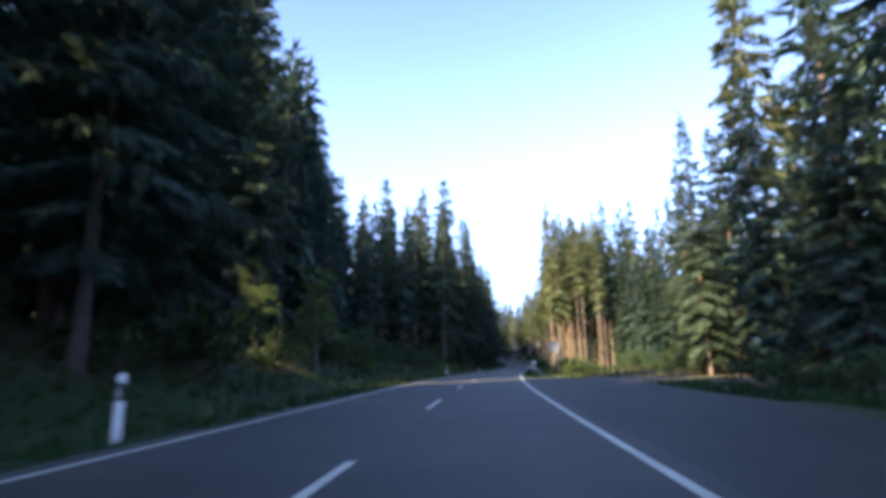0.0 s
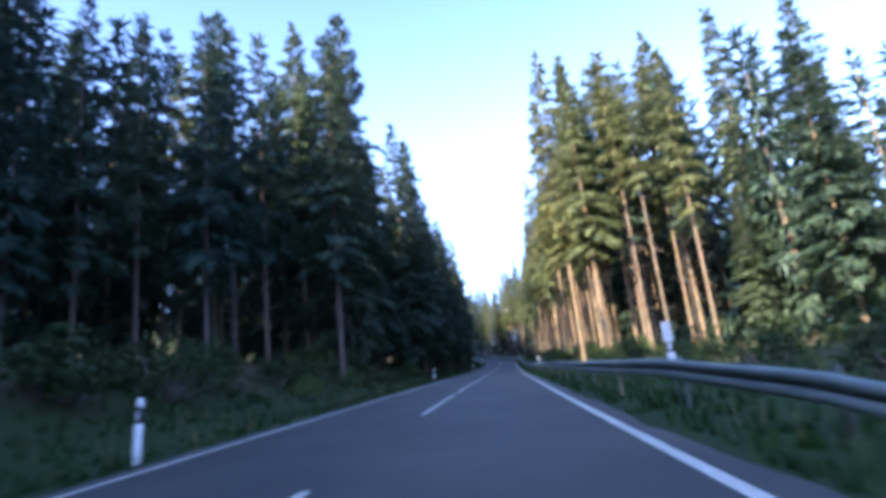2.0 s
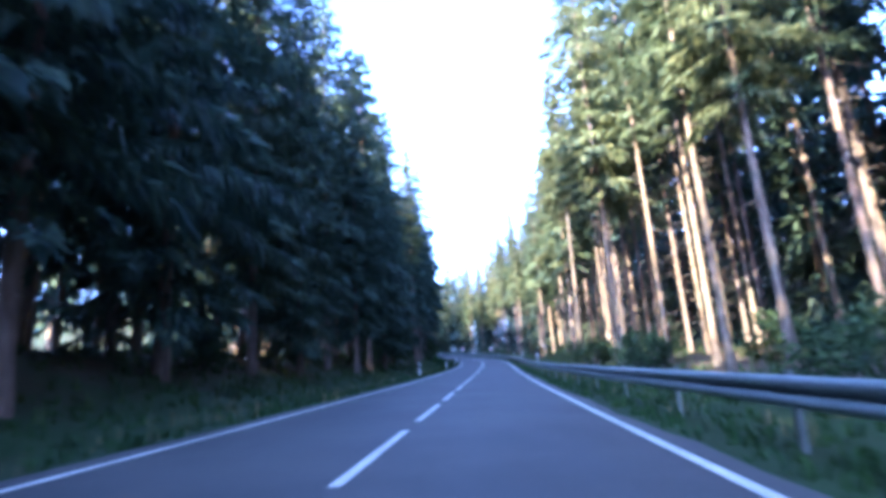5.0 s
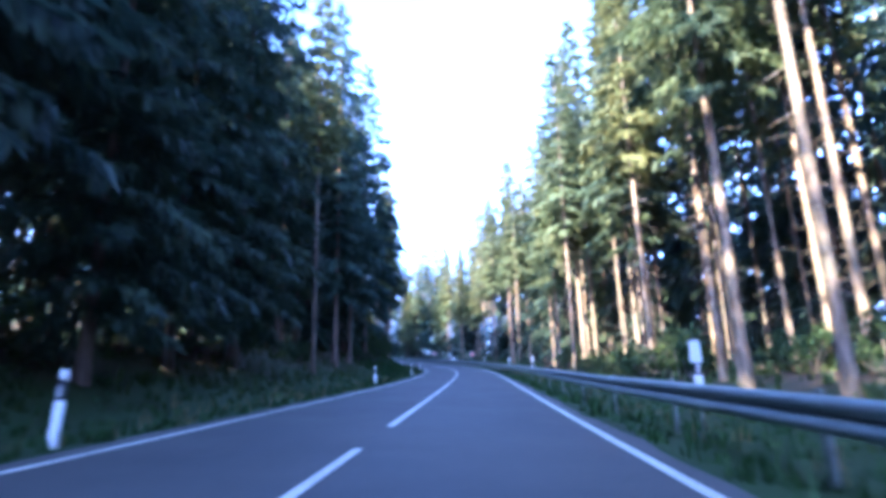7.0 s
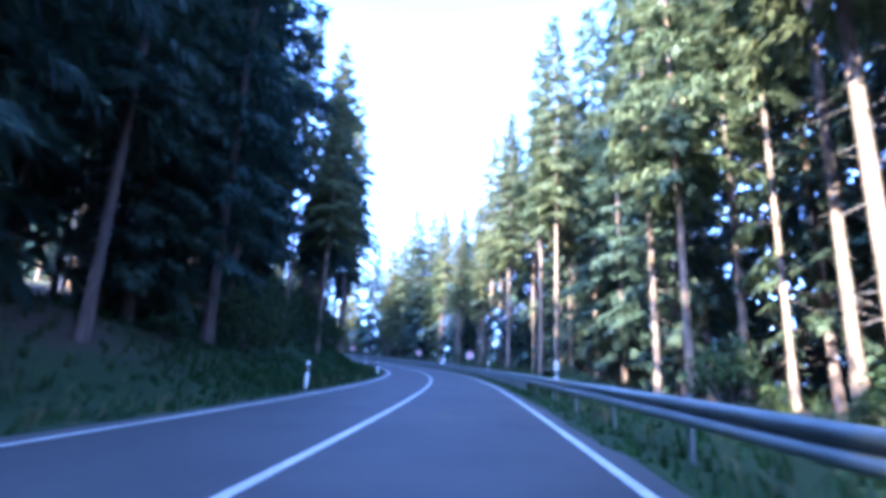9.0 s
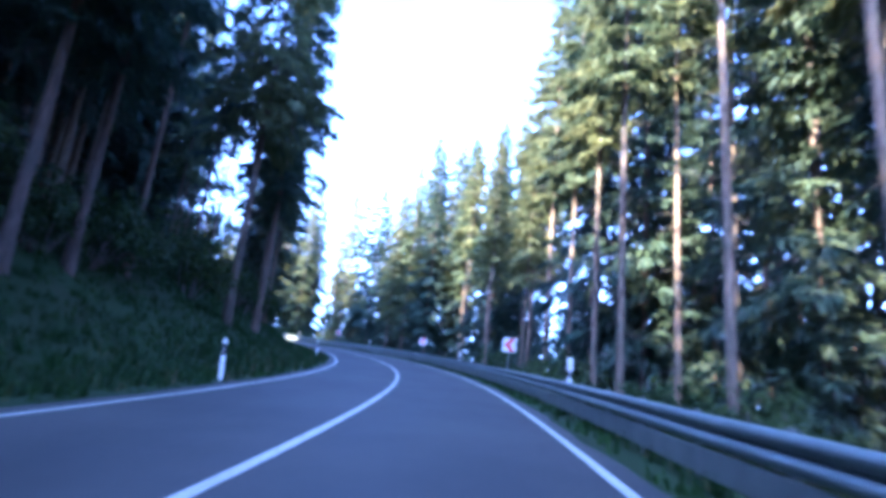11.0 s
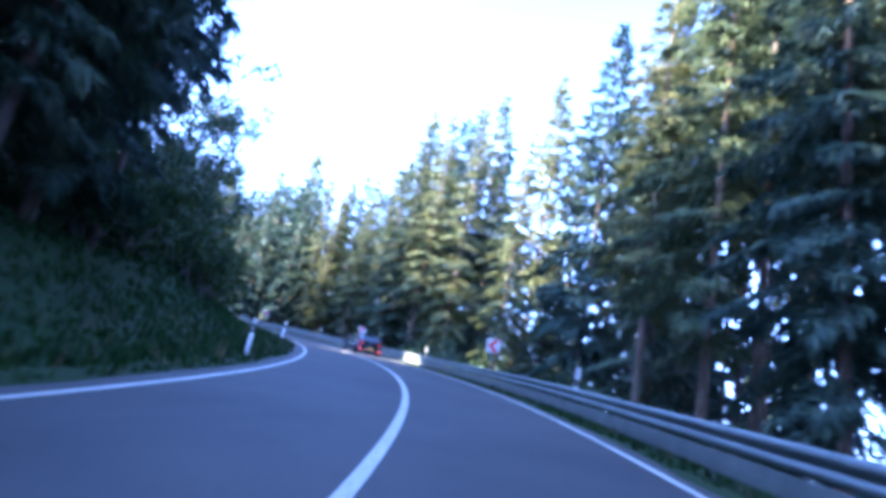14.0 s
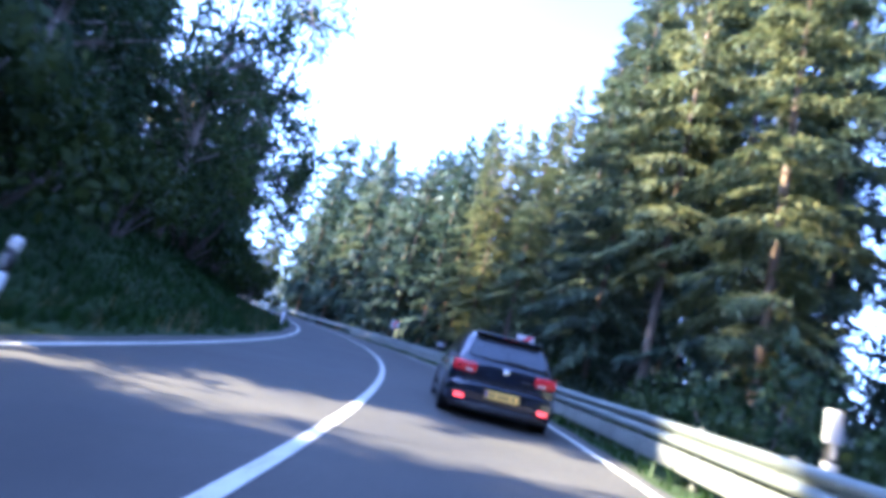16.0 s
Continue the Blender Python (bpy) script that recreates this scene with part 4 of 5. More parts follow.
BUSHES = [bush_meshes(71, LEAVES, 30, 48, 0.066), bush_meshes(72, LEAVES, 26, 52, 0.060), bush_meshes(73, LEAVES_SUNLIT, 28, 48, 0.066), bush_meshes(74, LEAVES, 32, 50, 0.055)]
BUSH_MASTER = {}


def bush(which, s, u, size, tall=1.0):
    p = place(s, u, -0.03)
    m = Matrix.LocRotScale(p, Euler((0, 0, rng.uniform(0, 6.28))), None)
    if which not in BUSH_MASTER:
        b = empty("bush")
        part_mesh("stem", BUSHES[which][0], b)
        tagged(part_mesh("foliage", BUSHES[which][1], b), kind="stuff")
        b.matrix_basis = m
        BUSH_MASTER[which] = b
    else:
        b = copy_thing(BUSH_MASTER[which], m)
    b.scale = (size, size, size * tall)
    tagged(b, "leafy bush on the bank coloured yellow-green as if sunlit" if which == 2 else "dark green leafy bush on the bank", "bush", "bushes on the bank")


for s in np.arange(-4, 96, 3.2):
    bush(int(rng.choice([0, 1, 3])), s + rng.normal(0, 0.6), rng.uniform(8.0, 10.5), rng.uniform(1.1, 2.0), rng.uniform(0.9, 1.4))
for s in np.arange(96, 345, 9.0):
    bush(int(rng.choice([0, 1, 3])), s + rng.normal(0, 1.5), rng.uniform(9.0, 13.0) + (3 if s > 205 else 0), rng.uniform(0.8, 1.6), rng.uniform(0.8, 1.3))
for s in np.arange(52, 252, 5.0).tolist() + np.arange(280, 345, 2.0).tolist():
    bush(int(rng.choice([0, 1, 3])), s + rng.normal(0, 1.0), -rng.uniform(7.5, 12.0), rng.uniform(0.9, 1.9) if s < 60 or s > 270 else rng.uniform(1.0, 1.8) if 85 < s < 205 else rng.uniform(0.6, 1.2), rng.uniform(0.8, 1.3))
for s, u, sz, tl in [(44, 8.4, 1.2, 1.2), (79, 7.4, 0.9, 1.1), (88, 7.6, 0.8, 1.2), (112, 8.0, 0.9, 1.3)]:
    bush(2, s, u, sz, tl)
for s in np.arange(204, 288, 2.6):
    bush(int(rng.choice([0, 1, 3])), s, rng.uniform(8.8, 11.5), rng.uniform(1.2, 2.0), 1.3)
for s in np.arange(214, 262, 2.6).tolist() + np.arange(277, 300, 2.6).tolist():
    bush(int(rng.choice([0, 1, 3])), s, -rng.uniform(6.5, 9), rng.uniform(0.9, 1.4), 1.1)
for s in np.arange(285, 333, 2.1):
    spot = (int(rng.choice([0, 1, 3])), s, rng.uniform(8.6, 12.5), rng.uniform(1.7, 2.6), 1.35)
    if not in_lane(*place(s, spot[2]).xy, 0.2):
        bush(*spot)
for s in np.arange(336, 386, 1.9):
    bush(int(rng.choice([0, 1, 3])), s, rng.uniform(6.5, 10.0), rng.uniform(1.5, 2.4), 1.4)
for s in np.arange(234, 264, 1.7):
    bush(int(rng.choice([0, 1, 3])), s, -rng.uniform(9.0, 13.5), rng.uniform(1.6, 2.3), 1.5)
for s in np.arange(305, 324, 1.5):
    bush(int(rng.choice([0, 1, 3])), s, -rng.uniform(8.5, 14.0), rng.uniform(1.7, 2.5), 1.6)
bush(2, 302.0, -6.9, 0.9, 1.3)
bush(2, 303.6, -7.2, 0.7, 1.3)
for s in np.arange(48, 92, 6.8):
    bush(int(rng.choice([0, 1, 3])), s, -rng.uniform(14, 20), rng.uniform(1.2, 1.8), 1.3)
for s in np.arange(-10, 30, 4.0):
    bush(int(rng.choice([0, 1, 3])), s, -rng.uniform(11.5, 13), rng.uniform(1.0, 1.8))


def grass(name, spots, mat, label, height, seed, blades=6, width=0.024):
    """Tufts of bent blades, two triangles each."""
    r = np.random.default_rng(seed)
    S, U = spots
    n = len(S)
    p, a = on_line(S)
    X, Y = p[:, 0] - np.cos(a) * U, p[:, 1] - np.sin(a) * U
    Z = ground_z(S, U) - 0.02
    base = np.repeat(np.stack([X, Y, Z], 1), blades, 0)
    m = len(base)
    base[:, :2] += r.normal(0, 0.07, (m, 2))
    h = height * r.uniform(0.4, 1.3, m) * np.repeat(r.uniform(0.5, 1.25, n), blades)
    az = r.uniform(0, 6.28, m)
    lean = np.stack([np.cos(az), np.sin(az)], 1) * (h * r.uniform(0.15, 0.8, m))[:, None]
    w = np.stack([-np.sin(az), np.cos(az), np.zeros(m)], 1) * width
    mid = base + np.concatenate([lean * 0.35, (h * 0.6)[:, None]], 1)
    tip = base + np.concatenate([lean, h[:, None]], 1)
    V = np.stack([base - w, base + w, mid + w * 0.7, mid - w * 0.7, tip], 1).reshape(-1, 3)
    o = np.arange(m)[:, None] * 5
    F_ = np.concatenate([o + [0, 1, 2], o + [0, 2, 3], o + [3, 2, 4]])
    return tagged(new(name, fast_mesh(name, V, F_, mat)), label, "grass", kind="stuff")


def scatter(n, s0, s1, u0, u1, seed):
    r = np.random.default_rng(seed)
    return r.uniform(s0, s1, n), u0 + (u1 - u0) * r.uniform(0, 1, n) ** 1.3


grass("verge_grass", scatter(6000, 0, 345, 3.85, 8.0, 1), BLADES, "rough green grass on the verge by the road edge", 0.22, 2)
grass("verge_grass", scatter(5200, 46, 345, -3.9, -8.0, 3), BLADES, "rough green grass under the guard rail", 0.22, 4)
grass("bank_grass", scatter(15000, 200, 345, 4.6, 12.0, 5), BLADES, "long green grass on the bank", 0.26, 6, 6, 0.022)
grass("verge_grass", scatter(1500, -10, 34, -9.7, -13.0, 7), BLADES, "rough green grass beyond the asphalt bay", 0.3, 8)
grass("dry_grass", scatter(1100, 0, 345, 3.9, 7.0, 9), STRAW, "dry straw-coloured grass stalks on the verge", 0.40, 10, 4, 0.010)
grass("dry_grass", scatter(600, 46, 345, -4.6, -7.0, 11), STRAW, "dry straw-coloured grass stalks by the rail", 0.36, 12, 4, 0.010)
grass("undergrowth", scatter(3000, 0, 205, 7.0, 16.0, 13), LEAVES, "low green undergrowth below the trees", 0.4, 14, 6, 0.03)
grass("undergrowth", scatter(3500, 46, 345, -6.5, -15.0, 15), LEAVES, "low green undergrowth behind the guard rail", 0.45, 16, 6, 0.032)


# ---- guard rail ----
RAIL_U = -4.42


def rail_height(s):
    return float(np.interp(s, [52, 54, 58, 62], [0.06, 0.22, 0.64, 0.80]))


def rail_u(s):
    return float(np.interp(s, [53, 58, 66], [-5.8, -5.0, RAIL_U]))


WAVE = [(0.004, 0.160), (0.030, 0.156), (0.056, 0.142), (0.073, 0.120), (0.080, 0.094), (0.076, 0.066), (0.060, 0.040), (0.030, 0.020), (0.006, 0.012), (0.000, 0.0)]
WAVE = WAVE + [(a, -b) for a, b in WAVE[-2::-1]]


def swept(name, profile, s_list, u_of, z_of, thick, mat):
    """A bent sheet of steel along the road with thickness."""
    ring = [(a, b) for a, b in profile] + [(a - thick, b) for a, b in reversed(profile)]
    vs, fs = [], []
    k = len(ring)
    for s in s_list:
        base = place(s, u_of(s))
        _, a = on_line(s)
        out = Vector((-math.cos(a), -math.sin(a), 0))
        for du, dz in ring:
            q = base + out * du
            vs.append((q.x, q.y, q.z + z_of(s) + dz))
    for i in range(len(s_list) - 1):
        for j in range(k):
            a, b = i * k + j, i * k + (j + 1) % k
            fs.append((a, b, b + k, a + k))
    fs += [tuple(range(k - 1, -1, -1)), tuple((len(s_list) - 1) * k + j for j in range(k))]
    me = mesh_from(name, vs, fs, mat, False)
    return me


def build_rail():
    rail = empty("guard_rail", Matrix.Translation(place(120, RAIL_U)))
    inv = rail.matrix_world.inverted()
    tagged(rail, "long galvanised steel guard rail beside the lane", "guard rail")

    def under(name, me, parent=rail, label=""):
        ob = part_mesh(name, me, parent, label)
        ob.matrix_parent_inverse = inv
        return ob

    post = box_bm((0.055, 0.10, 1.0), (0, 0, 0.20), 0.012)
    pm = bpy.data.meshes.new("post")
    post.to_mesh(pm)
    post.free()
    pm.materials.append(STEEL_DULL)
    block = box_bm((0.09, 0.12, 0.20), (0, 0, 0), 0.015)
    bmn = bpy.data.meshes.new("spacer")
    block.to_mesh(bmn)
    block.free()
    bmn.materials.append(STEEL_DULL)
    cap = tube_bm(0.032, 0.024, 0.018, 8, bevel=0.004)
    cm = bpy.data.meshes.new("bolt")
    cap.to_mesh(cm)
    cap.free()
    cm.materials.append(STEEL_DULL)
    starts = np.arange(54, 402, 4.0)
    for i, s0 in enumerate(starts):
        ss = np.linspace(s0 - 0.12, s0 + 4.0, 6).tolist()
        nudge = 0.004 * (i % 2)
        me = swept("rail_beam", WAVE, ss, lambda s: rail_u(s) + nudge, lambda s: rail_height(s) - 0.160, 0.005, STEEL)
        under("rail_beam", me)
        for half in (0.0, 2.0) if s0 > 206 else (0.0,):
            s = s0 + half
            h = rail_height(s)
            q = place(s, rail_u(s) - 0.17, h - 0.66)
            o = under("post", pm)
            o.matrix_basis = Matrix.LocRotScale(q, Euler((0, 0, radians(heading(s)))), None)
            b = under("spacer", bmn)
            b.matrix_basis = Matrix.LocRotScale(place(s, rail_u(s) - 0.075, h - 0.155), Euler((0, 0, radians(heading(s)))), None)
            t = under("bolt", cm)
            t.matrix_basis = Matrix.LocRotScale(place(s, rail_u(s) + 0.02, h - 0.155), Euler((0, radians(90), radians(heading(s)))), None)
    # lower board against sliding under, in the bend
    for i, s0 in enumerate(np.arange(208, 352, 4.0)):
        ss = np.linspace(s0 - 0.1, s0 + 4.0, 6).tolist()
        nudge = 0.004 * (i % 2)
        me = swept("lower_board", [(-0.01, 0.17), (0.012, 0.155), (0.016, 0.02), (0.012, -0.10), (-0.02, -0.12)], ss, lambda s: RAIL_U + 0.03 + nudge, lambda s: 0.275, 0.004, STEEL_DULL)
        under("lower_board", me, label="flat zinc board near the ground")
    # turned-down end piece
    end = box_bm((0.34, 0.5, 0.05), (0, 0, 0), 0.015)
    o = part("end_shoe", end, STEEL_DULL, rail)
    o.matrix_parent_inverse = inv
    o.matrix_basis = Matrix.LocRotScale(place(53.6, -5.6, 0.02), Euler((radians(2), 0, radians(heading(54)))), None)


build_rail()


# ---- marker posts ----
def ring_loft(levels, sides=14):
    """Closed loft of rounded triangles: z, half width, half depth."""
    bm = bmesh.new()
    rings = []
    for z, w, d in levels:
        ring = []
        for j in range(sides):
            a = 2 * math.pi * j / sides
            x, y = math.cos(a), math.sin(a)
            pull = 1 - 0.28 * max(0, x)
            ring.append(bm.verts.new((w * x, d * y * pull, z)))
        rings.append(ring)
    for r0, r1 in zip(rings, rings[1:]):
        for j in range(sides):
            bm.faces.new((r0[j], r0[(j + 1) % sides], r1[(j + 1) % sides], r1[j]))
    bm.faces.new(rings[0][::-1])
    bm.faces.new(rings[-1])
    return bm


def marker_post():
    t = empty("marker_post")
    part("foot", ring_loft([(-0.5, 0.060, 0.060), (0.66, 0.060, 0.060)]), PLASTIC_WHITE, t, soft=True)
    band = bmesh.new()
    sides, rings = 14, []
    for zl in (0.0, 1.0):
        ring = []
        for j in range(sides):
            a = 2 * math.pi * j / sides
            x, y = math.cos(a), math.sin(a)
            z = (0.66 if zl == 0 else 0.90) - 0.05 * y
            ring.append(band.verts.new((0.0615 * x, 0.0615 * y * (1 - 0.28 * max(0, x)), z)))
        rings.append(ring)
    for j in range(sides):
        band.faces.new((rings[0][j], rings[0][(j + 1) % sides], rings[1][(j + 1) % sides], rings[1][j]))
    band.faces.new(rings[0][::-1])
    band.faces.new(rings[1])
    part("black_band", band, PLASTIC_BLACK, t, "slanted black band", soft=True)
    part("head", ring_loft([(0.84, 0.060, 0.060), (1.0, 0.060, 0.060), (1.05, 0.056, 0.052), (1.08, 0.035, 0.03)]), PLASTIC_WHITE, t, soft=True)
    part("reflector", box_bm((0.05, 0.012, 0.16), (0.0, -0.060, 0.78), 0.005), REFLECTOR, t, "pale upright reflector")
    return tagged(t, "white plastic road marker post with a slanted black band", "marker post", "marker posts along the road")


MARKER = marker_post()
first = True
for s, u in [(9.35, 4.1), (61.4, 4.2), (105.0, 4.58), (156.4, 4.2), (182.0, 4.2), (204.5, 4.25), (229.8, 4.1), (255.0, 4.6), (282.7, 4.5), (302.3, 4.1), (327, 4.2)]:
    p = place(s, u, -0.02)
    lean = rng.normal(0, 1.2, 2)
    m = pose(p.x, p.y, p.z, lean[0], lean[1], heading(s) + rng.normal(0, 4))
    if first:
        MARKER.matrix_basis = m
        first = False
    else:
        copy_thing(MARKER, m)


def paddle():
    """Short flat marker on a pole behind the rail: white head, black band, white foot."""
    t = empty("reflector_post")
    part("pole", tube_bm(0.018, 0.018, 1.0, 10, (0, 0.020, 0.30), bevel=0.003), STEEL_DULL, t, soft=True)
    part("foot", box_bm((0.14, 0.045, 0.22), (0, -0.012, 0.68), 0.015, 3), PLASTIC_GREY, t, "dull white plastic foot", soft=True)
    band = box_bm((0.10, 0.042, 0.24), (0, -0.012, 0.90), 0.006)
    for v in band.verts:
        v.co.z -= 0.25 * v.co.x
    part("black_band", band, PLASTIC_BLACK, t, "slanted black band")
    bm = box_bm((0.18, 0.045, 0.34), (0, -0.012, 1.14), 0.018, 3)
    for v in bm.verts:
        if v.co.z > 1.27:
            v.co.x *= 0.84
    part("head", bm, PLASTIC_GREY, t, "dull white plastic head", soft=True)
    part("reflector", box_bm((0.045, 0.008, 0.16), (0.0, -0.0375, 0.90), 0.004), REFLECTOR, t, "pale upright reflector")
    part("clamp", box_bm((0.06, 0.05, 0.05), (0, 0.02, 0.48), 0.008), STEEL_DULL, t)
    return tagged(t, "white marker with a black band behind the guard rail", "marker post", "reflector posts behind the rail")


PADDLE = paddle()
for i, s in enumerate([62.4, 105.3, 157.6, 183.6, 203.0, 230.6, 254.0, 281.6, 301.9, 326.0]):
    p = place(s, -4.85, -0.02)
    pm_ = pose(p.x, p.y, p.z + 0.14, 0, 0, heading(s) + 4 * (i % 3 - 1))
    if i == 0:
        PADDLE.matrix_basis = pm_
    else:
        copy_thing(PADDLE, pm_)


# ---- bend signs ----
def chevron_sign():
    t = empty("bend_sign")
    part("post", tube_bm(0.030, 0.030, 2.4, 12, (0, 0.035, 0.95), bevel=0.004), STEEL_DULL, t, soft=True)
    part("panel", box_bm((0.62, 0.02, 0.62), (0, 0, 1.85), 0.008), SIGN_WHITE, t, "white square panel")
    bm = bmesh.new()
    out = [(-0.23, 0), (0.05, 0.29), (0.27, 0.29), (0.00, 0), (0.27, -0.29), (0.05, -0.29)]
    fr = [bm.verts.new((x, -0.0145, 1.85 + z)) for x, z in out]
    bk = [bm.verts.new((x, -0.0105, 1.85 + z)) for x, z in out]
    for quad in ((0, 1, 2, 3), (0, 3, 4, 5)):
        bm.faces.new([fr[i] for i in quad])
    for i in range(6):
        j = (i + 1) % 6
        bm.faces.new((fr[i], fr[j], bk[j], bk[i]))
    part("arrow", bm, SIGN_RED, t, "red arrow shape")
    for z in (1.70, 2.0):
        part("clamp", box_bm((0.09, 0.05, 0.04), (0, 0.034, z), 0.006), STEEL_DULL, t)
    return tagged(t, "red and white arrow sign on a post behind the guard rail", "road sign", "arrow signs round the bend")


SIGN = chevron_sign()
for i, s in enumerate([240.6, 265.3, 290.8, 315.8, 341.0]):
    p = place(s, -4.75)
    m = pose(p.x, p.y, p.z + 0.05, 0, rng.normal(0, 1.5), heading(s) - 16 + rng.normal(0, 3))
    if i == 0:
        SIGN.matrix_basis = m
    else:
        copy_thing(SIGN, m)


def sign_from_behind(s, u, width, tall, low, spin):
    t = empty("direction_sign", pose(*place(s, u), 0, 0, heading(s) + spin))
    for x in (-width * 0.32, width * 0.32):
        part("post", tube_bm(0.038, 0.038, low + tall + 0.4, 12, (x, 0.05, (low + tall - 0.4) / 2), bevel=0.004), STEEL_DULL, t, soft=True)
    part("panel", box_bm((width, 0.025, tall), (0, 0.105, low + tall / 2), 0.01), SIGN_BACK, t, "grey back of the panel")
    for z in (low + tall * 0.22, low + tall * 0.78):
        part("brace", box_bm((width * 0.92, 0.03, 0.05), (0, 0.075, z), 0.006), STEEL_DULL, t)
    return tagged(t, "grey metal road sign seen from behind on two posts", "road sign")


sign_from_behind(55.6, -6.5, 1.05, 0.95, 2.35, 6)


# ---- the dark hatchback ----
CAR_PAINT = two_tone("dark_blue_paint", (0.006, 0.009, 0.022), (0.010, 0.014, 0.032), 1.2, 60, 0.22, 0.25, 0.6, 0.01, 0.001)
CAR_PAINT.node_tree.nodes["Principled BSDF"].inputs["Coat Weight"].default_value = 0.8
GLASS_DARK = two_tone("tinted_glass", (0.018, 0.024, 0.032), (0.032, 0.038, 0.046), 2, 30, 0.10, 0, 0.9, 0.0)
TYRE = two_tone("tyre_rubber", (0.012, 0.012, 0.012), (0.03, 0.03, 0.03), 6, 60, 0.85, 0, 0.3, 0.2, 0.004)
RIM = two_tone("alloy", (0.35, 0.36, 0.37), (0.55, 0.56, 0.57), 5, 60, 0.35, 0.8, 0.5, 0.02, 0.002)
CHROME = two_tone("chrome", (0.65, 0.66, 0.67), (0.8, 0.8, 0.81), 5, 60, 0.15, 1.0, 0.5, 0.0)
PLATE = two_tone("yellow_plate", (0.86, 0.55, 0.09), (0.93, 0.66, 0.15), 6, 60, 0.4, 0, 0.5, 0.0)


def lamp_material(name, colour, glow):
    m, n, l, b = material(name, 0.2, 0, 0.6)
    c = ramp(n, l, noise_at(n, l, 25, 2), [(0.3, tuple(0.7 * v for v in colour)), (0.7, colour)])
    l.new(c, b.inputs["Base Color"])
    l.new(c, b.inputs["Emission Color"])
    b.inputs["Emission Strength"].default_value = glow
    return m


LAMP_RED = lamp_material("lit_tail_lamp", (0.40, 0.010, 0.016), 0.02)
LAMP_BRIGHT = lamp_material("bright_red_lamp", (0.95, 0.06, 0.035), 0.24)
LAMP_CLEAR = lamp_material("clear_lamp", (0.5, 0.40, 0.38), 0.02)


def loft_bm(stations_, sides, exponent=3.6):
    """Superellipse rings along y: y, half width, low, high."""
    bm = bmesh.new()
    rings = []
    for y, w, lo, hi in stations_:
        ring = []
        for j in range(sides):
            a = 2 * math.pi * j / sides
            c, s_ = math.cos(a), math.sin(a)
            x = w * math.copysign(abs(c) ** (2 / exponent), c)
            z = (lo + hi) / 2 + (hi - lo) / 2 * math.copysign(abs(s_) ** (2 / exponent), s_)
            ring.append(bm.verts.new((x, y, z)))
        rings.append(ring)
    for r0, r1 in zip(rings, rings[1:]):
        for j in range(sides):
            bm.faces.new((r0[j], r0[(j + 1) % sides], r1[(j + 1) % sides], r1[j]))
    bm.faces.new(rings[0][::-1])
    bm.faces.new(rings[-1])
    return bm


def slab_bm(corners, thick, toward, cuts=1):
    """A thin panel through four corners, thick along the given way."""
    bm = bmesh.new()
    a, b, c, d = [Vector(q) for q in corners]
    t = Vector(toward).normalized() * thick
    f = [bm.verts.new(q + t) for q in (a, b, c, d)]
    k = [bm.verts.new(q - t) for q in (a, b, c, d)]
    bm.faces.new(f)
    bm.faces.new(k[::-1])
    for i in range(4):
        j = (i + 1) % 4
        bm.faces.new((f[i], k[i], k[j], f[j]))
    bmesh.ops.bevel(bm, geom=[e for e in bm.edges if (e.verts[0] in f) != (e.verts[1] in f)], offset=0.04, segments=3, affect='EDGES')
    return bm


